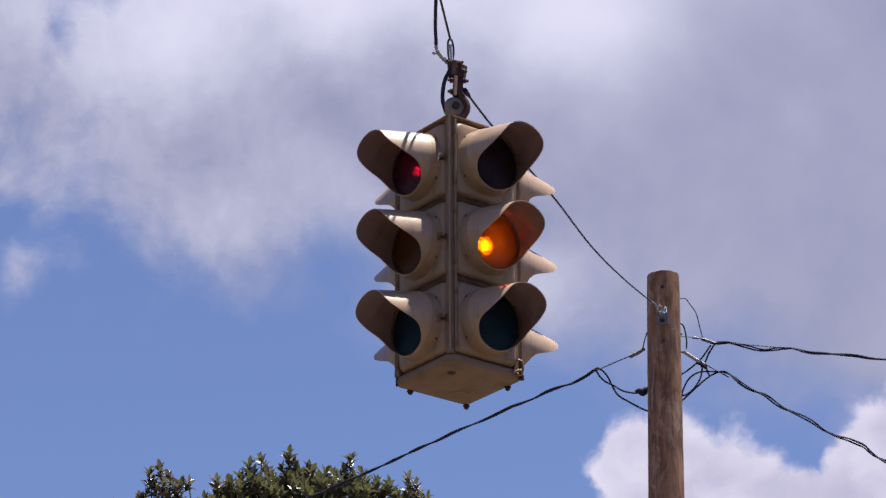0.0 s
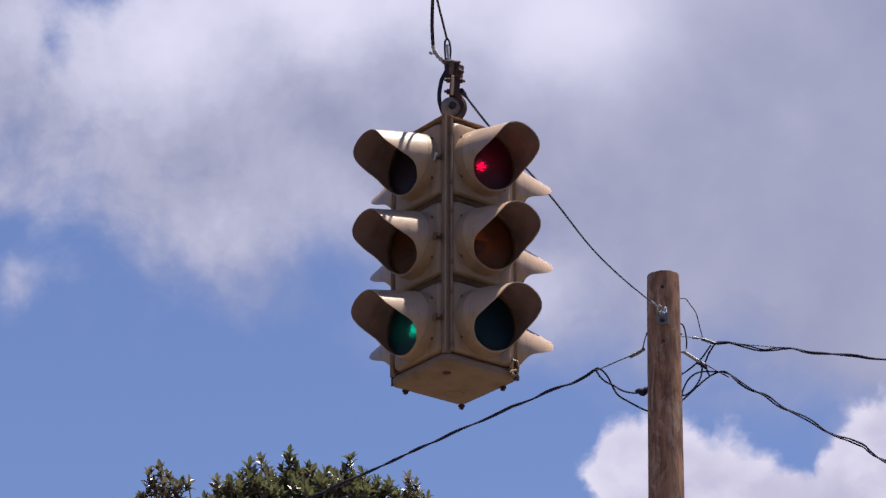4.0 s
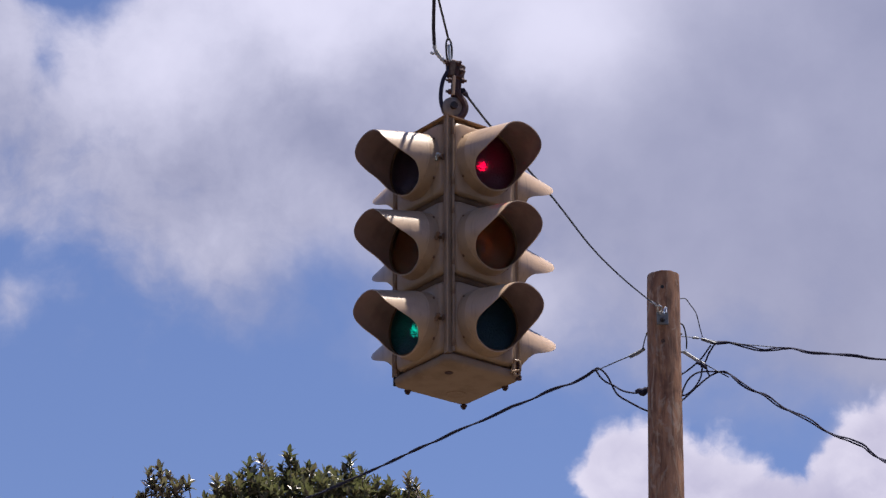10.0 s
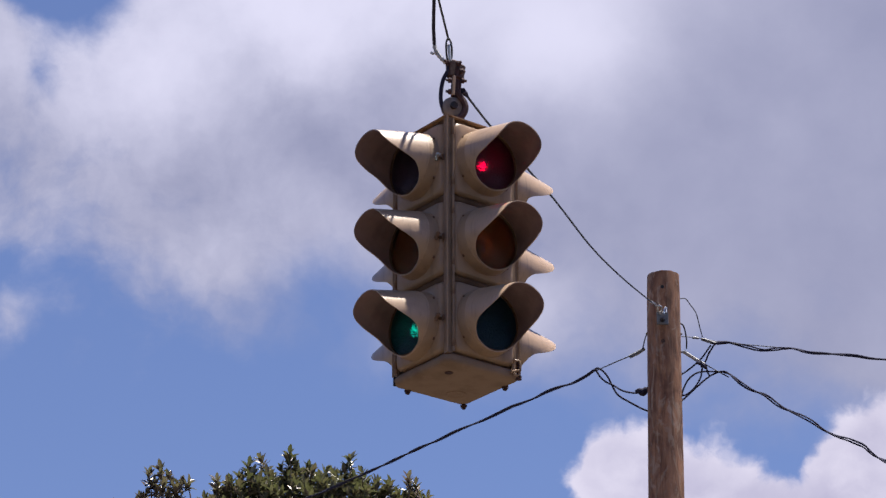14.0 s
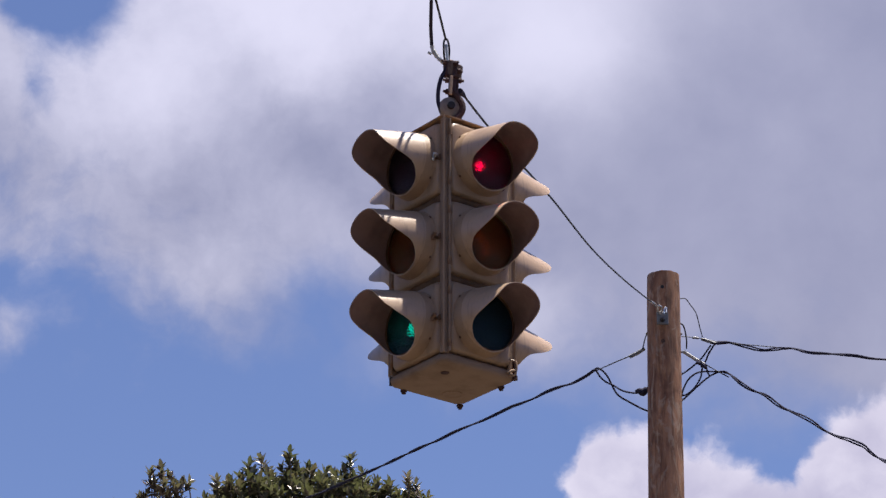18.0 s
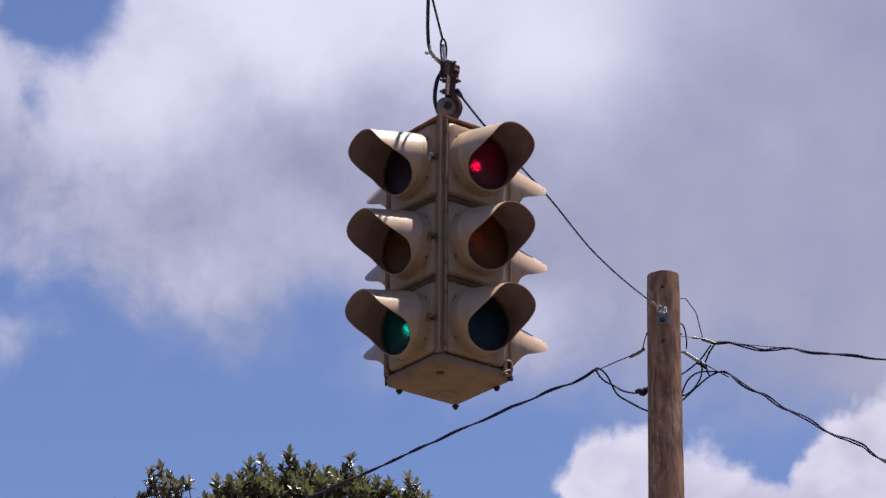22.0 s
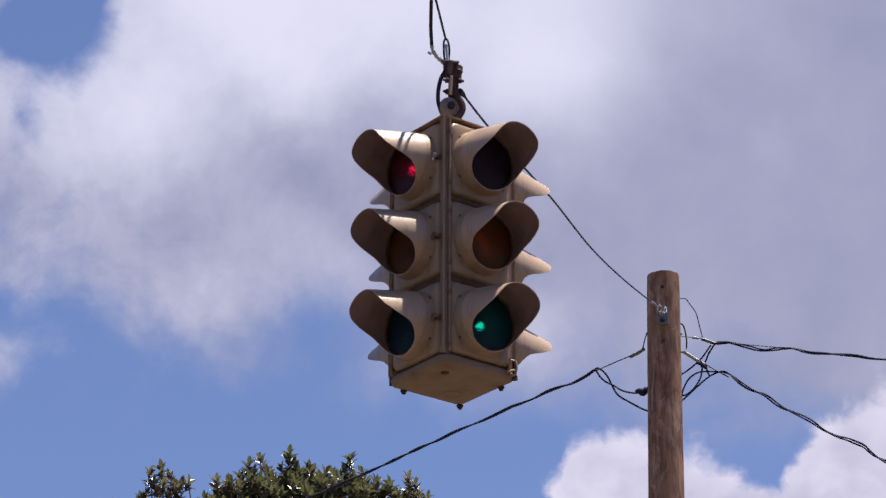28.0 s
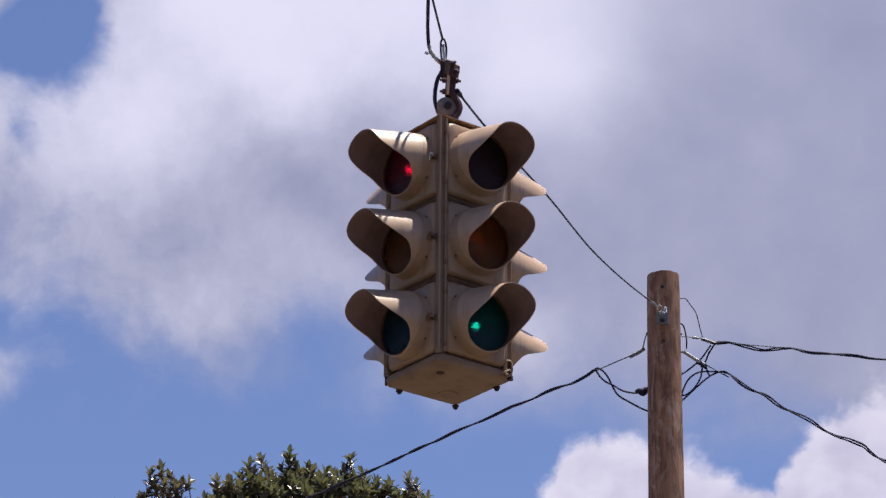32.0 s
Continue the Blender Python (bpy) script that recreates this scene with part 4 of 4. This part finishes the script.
def rosette(rnd, count, out):
    """Leaf poses round a twig's tip: matrices with size."""
    for k in range(count):
        az = k * 2.39996 + rnd.uniform(-0.3, 0.3)
        tilt = radians(rnd.uniform(14, 44) + 36 * k / count)
        s = LEAF_LONG * rnd.uniform(0.75, 1.15)
        m = Matrix.Rotation(az, 4, "Z") @ Matrix.Rotation(tilt, 4, "X") @ Matrix.Rotation(rnd.uniform(-0.5, 0.5), 4, "Z")
        out.append(Matrix.Translation((0, 0, -0.0085 * k)) @ m @ Matrix.Diagonal((s, s, s, 1)))


rnd = random.Random(11)
limb = Form()
trunk = spline([(0, 0, -0.2), (0.05, 0.02, 1.8), (-0.04, 0.05, 4.2), (0.03, 0, 6.6), (0.0, 0.03, 9.0), (0.05, -0.02, 10.7)], 6)
part("trunk", Form().tube(trunk, [0.24 - 0.21 * i / (len(trunk) - 1) for i in range(len(trunk))], 14), BARK, tree, "grey-brown trunk")
for k in range(26):
    h = rnd.uniform(3.2, 9.9)
    az, reach = k * 2.4, (3.0 - abs(h - 6.2) * 0.38) * rnd.uniform(0.75, 1.0)
    base = Vector((0, 0, h))
    tip = Vector((math.cos(az) * reach, math.sin(az) * reach, h + rnd.uniform(0.35, 0.9)))
    mid = (base + tip) / 2 + Vector((0, 0, rnd.uniform(-0.15, 0.05)))
    part("limb", Form().tube(spline([base, mid, tip], 5), [0.055 - 0.0045 * i for i in range(11)], 7), BARK, tree)

crown = Form()


def leafy(at, count):
    ms = []
    rosette(rnd, count + 2, ms)
    lean = Matrix.Rotation(rnd.uniform(-0.5, 0.5), 4, "X") @ Matrix.Rotation(rnd.uniform(-0.5, 0.5), 4, "Y")
    for m in ms:
        v, f = SHAPES[rnd.randrange(3)]
        crown.add(v, f, Matrix.Translation(at) @ lean @ m)


# the broad crown
for k in range(1500):
    u, a = rnd.uniform(-0.75, 1), rnd.uniform(0, 2 * math.pi)
    s = math.sqrt(1 - u * u) * rnd.uniform(0.72, 1.0) * (1 + 0.12 * math.sin(5 * a + 4 * u))
    leafy(Vector((3.25 * s * math.cos(a), 3.1 * s * math.sin(a), 7.25 + 3.4 * u * rnd.uniform(0.85, 1.0))), 9)
# the lobes of its top: place and radius
LOBES = [(Vector(p) - TREE_FOOT, r) for p, r in (((-1.467, 27.074, 11.158), 0.52), ((-1.821, 27.074, 11.158), 0.44), ((-1.003, 27.074, 11.158), 0.47), ((-0.597, 27.242, 11.102), 0.39), ((-1.210, 26.857, 11.008), 0.36), ((-2.103, 27.242, 11.102), 0.34), ((-0.323, 27.242, 11.102), 0.34))]
for c, r in LOBES:
    for k in range(int(r * r * 480)):
        d = Vector((rnd.gauss(0, 1), rnd.gauss(0, 1), rnd.gauss(0, 1))).normalized() * rnd.uniform(0.5, 0.95) * r
        d.z = d.z if d.z > -0.2 else -d.z
        leafy(c + d - Vector((0, 0, 0.03)), 8)
crown_ob = part("crown", crown, LEAF, tree, smooth=False)
tagged(crown_ob, kind="stuff")
LEAF_MESHES = [[Form().add(v, f).mesh("leaf", m, True, 80) for v, f in SHAPES] for m in (LEAF, YOUNG)]
# sprigs that stand out against the sky: tip, length of twig, leaves
SPRIGS = [((-2.791, 26.941, 11.451), 0.30, 9), ((-2.573, 26.981, 11.362), 0.28, 9), ((-2.868, 26.986, 11.352), 0.28, 8), ((-2.692, 26.827, 11.386), 0.30, 9), ((-2.464, 26.941, 11.451), 0.26, 6), ((-2.993, 27.026, 11.262), 0.2, 8), ((-2.611, 27.017, 11.282), 0.2, 9), ((-2.066, 26.954, 11.421), 0.25, 9), ((-2.840, 26.904, 11.530), 0.39, 10), ((-2.731, 26.886, 11.570), 0.43, 11), ((-2.639, 26.918, 11.501), 0.39, 10), ((-2.541, 26.950, 11.431), 0.31, 8), ((-2.775, 26.977, 11.372), 0.33, 10), ((-2.661, 26.999, 11.322), 0.26, 10), ((-2.911, 27.013, 11.292), 0.26, 8), ((-3.140, 27.031, 11.253), 0.26, 7),
          ((-2.181, 26.950, 11.431), 0.26, 10), ((-2.104, 26.990, 11.342), 0.26, 9), ((-1.875, 26.886, 11.570), 0.29, 10), ((-1.756, 26.864, 11.620), 0.33, 11), ((-1.957, 26.938, 11.456), 0.26, 10), ((-1.483, 26.843, 11.664), 0.39, 13), ((-1.428, 26.882, 11.580), 0.33, 11), ((-1.548, 26.904, 11.530), 0.26, 10),
          ((-1.265, 26.918, 11.501), 0.29, 11), ((-1.685, 26.922, 11.491), 0.26, 10), ((-1.123, 26.977, 11.372), 0.26, 10), ((-0.894, 26.864, 11.620), 0.36, 11), ((-0.949, 26.900, 11.540), 0.26, 10), ((-0.785, 26.918, 11.501), 0.29, 10), ((-1.025, 26.932, 11.471), 0.26, 9), ((-0.649, 26.954, 11.421), 0.26, 10),
          ((-0.512, 26.963, 11.401), 0.26, 10), ((-0.338, 26.941, 11.451), 0.33, 11), ((-0.262, 26.968, 11.391), 0.26, 10), ((-0.158, 27.017, 11.282), 0.26, 9), ((-1.318, 26.723, 11.302), 0.26, 10)]
sprigs = []
for tip, long, count in SPRIGS:
    young = 1 if tip[0] < -2.0 or rnd.random() < 0.4 else 0
    tip = Vector(tip) - TREE_FOOT - Vector((0, 0, 0.06 if tip[0] < -2.3 else 0.01))
    root = tip - Vector((rnd.uniform(-0.04, 0.04), rnd.uniform(-0.06, 0.06), long))
    m = Matrix.Translation(root)
    up = tip - root
    sprig = part("sprig", Form().tube(spline([(0, 0, 0), up * 0.5 + Vector((0.016, 0, 0)), up], 4), [0.009 - 0.0006 * i for i in range(9)], 6), TWIG, tree, "", m)
    ms = []
    rosette(rnd, count + 7, ms)
    lean = Matrix.Rotation(rnd.uniform(-0.45, 0.45), 4, "X") @ Matrix.Rotation(rnd.uniform(-0.5, 0.5), 4, "Y")
    for q in ms:
        part("leaf", LEAF_MESHES[young][rnd.randrange(3)], None, sprig, "", Matrix.Translation(up) @ lean @ q)
    sprigs.append((sprig, m, rnd.uniform(0, 6.28)))


# ---- insect ----
bug = tagged(new("flying_insect"), "small dark flying insect", "insect")
part("body", Form().lathe([(0.0003, -0.0040), (0.0012, -0.0032), (0.0017, -0.0014), (0.0012, 0.0002), (0.0016, 0.0014), (0.0015, 0.0026), (0.0004, 0.0034)], 12, pose(0, 0, 0, 0, 62, 0)), CHITIN, bug)
part("head", Form().lathe([(0.0002, -0.001), (0.0009, -0.0006), (0.001, 0.0002), (0.0003, 0.001)], 10, pose(-0.0036, 0, 0.0016)), CHITIN, bug)
for s in (-1, 1):
    w = Form().rings([[(x * 0.001, s * y * 0.001, 0.0018 + z * 0.001) for x, y, z in row] for row in
                      (((0, 0.3, 0), (0.6, 0.3, 0.1), (0.6, 0.32, 0.0)), ((0.4, 3, 1.6), (2.2, 2.6, 1.5), (2.0, 2.6, 1.44)), ((1.4, 5.2, 2.6), (2.6, 4.4, 2.3), (2.4, 4.4, 2.26)))], True, (True, True))
    part("wing", w, WING, bug, "clear greyish wing")


# ---- what moves ----
# sideways drift of the signal's foot, in millimetres, each half second
DRIFT = (0, 10, 32, 48, 48, 32, 18, 13, 18, 35, 51, 48, 31, 18, 18, 31, 48, 55, 48, 26, 10, 10, 26, 48, 57, 48, 26, 10, 10, 26, 44, 51, 42, 25, 10, 10, 25, 42, 48, 42, 20, 4, 4, 18, 42, 51, 44, 26, 10, 13, 26, 42, 48, 44, 29, 18, 25, 38, 48, 48, 31, 18, 13, 25, 42)
SIGNAL_PIVOT = Vector((SIGNAL_AT.x, SIGNAL_AT.y, 10.18))


def flips(ob, lit, times):
    """A bulb turns its lit or its blackened side to the lens at these times."""
    ang = 0 if lit else 180
    rows = [(0.0, pose(BULB_X, BULB_Y, BULB_Z, 0, 0, ang))]
    for t in times:
        for k in range(4):
            rows.append((t + k / 30, pose(BULB_X, BULB_Y, BULB_Z, 0, 0, ang + 60 * k)))
        ang += 180
    rows.append((32.0, pose(BULB_X, BULB_Y, BULB_Z, 0, 0, ang)))
    walk(ob, rows)


def motions():
    sway, far, near, cable = [], [], [], []
    for i, d in enumerate(DRIFT):
        t, a = i * 0.5, d / 1000 / 4.45
        turn = Matrix.Translation(SIGNAL_PIVOT) @ Matrix.Rotation(a, 4, "Y") @ Matrix.Translation(-SIGNAL_PIVOT)
        sway.append((t, turn @ SIGNAL_POSE))
        end = a * 3.2
        far.append((t, Matrix.Translation(FAR_END) @ Matrix.Rotation(-end / (FAR_END.y - SIGNAL_AT.y), 4, "Z")))
        near.append((t, Matrix.Translation(NEAR_END) @ Matrix.Rotation(end / (SIGNAL_AT.y + 10.4), 4, "Z")))
        cable.append((t, Matrix.Translation(CABLE_END) @ Matrix.Rotation(end / (SIGNAL_AT.y + 10.4), 4, "Z")))
    for ob, rows in ((signal, sway), (far_wire, far), (near_wire, near), (feed, cable)):
        walk(ob, rows)
    plan = {("main", "amber"): (True, (1.45,)), ("main", "red"): (False, (1.5, 27.5)), ("main", "green"): (False, (27.5,)),
            ("side", "red"): (True, (2.47, 26.5)), ("side", "green"): (False, (2.5, 23.3)), ("side", "amber"): (False, (23.4, 26.45))}
    for b, street, colour in bulbs:
        flips(b, *plan[street, colour])
    for ob, m, ph in sprigs:
        k = 2.2 if m.translation.x < -0.98 else 1.0
        drift = (lambda t: k * 0.006 * (t / 32)) if k > 1 else (lambda t: 0.0)
        walk(ob, [(t * 0.8, m @ Matrix.Rotation(drift(t * 0.8) * 2.5 + k * 0.008 * math.sin(1.75 * t * 0.8 + 0.4 * ph) + k * 0.005 * math.sin(0.6 * t * 0.8 + ph), 4, "Y")) for t in range(41)])
    for ob, far_off, dx, dy, turn in ((cloud_deck, HIGH, -0.035, -0.115, 5.2), (cloud_low, LOW, -0.085, -0.045, 0.6)):
        s = far_off / FOCAL
        walk(ob, [(t, CAM_POSE @ pose(dx * s * t / 32, dy * s * t / 32, -far_off, 0, 0, turn * t / 32)) for t in range(0, 33, 4)])
    flight = ((0.0, Vector((1.998, 4.620, 4.001))), (1.8, Vector((0.718, 4.611, 4.021))), (2.0, Vector((0.590, 4.610, 4.024))), (2.2, Vector((0.424, 4.608, 4.028))), (2.4, Vector((0.278, 4.609, 4.026))), (2.6, Vector((0.140, 4.609, 4.026))),
              (3.0, Vector((-0.170, 4.608, 4.028))), (3.2, Vector((-0.325, 4.607, 4.030))), (3.4, Vector((-0.472, 4.607, 4.030))), (3.5, Vector((-0.523, 4.605, 4.034))), (4.2, Vector((-1.075, 4.596, 4.055))), (6.0, Vector((-2.462, 4.575, 4.100))), (32.0, Vector((-3.354, 4.567, 4.118))))
    walk(bug, [(t, Matrix.Translation(p)) for t, p in flight])


motions()
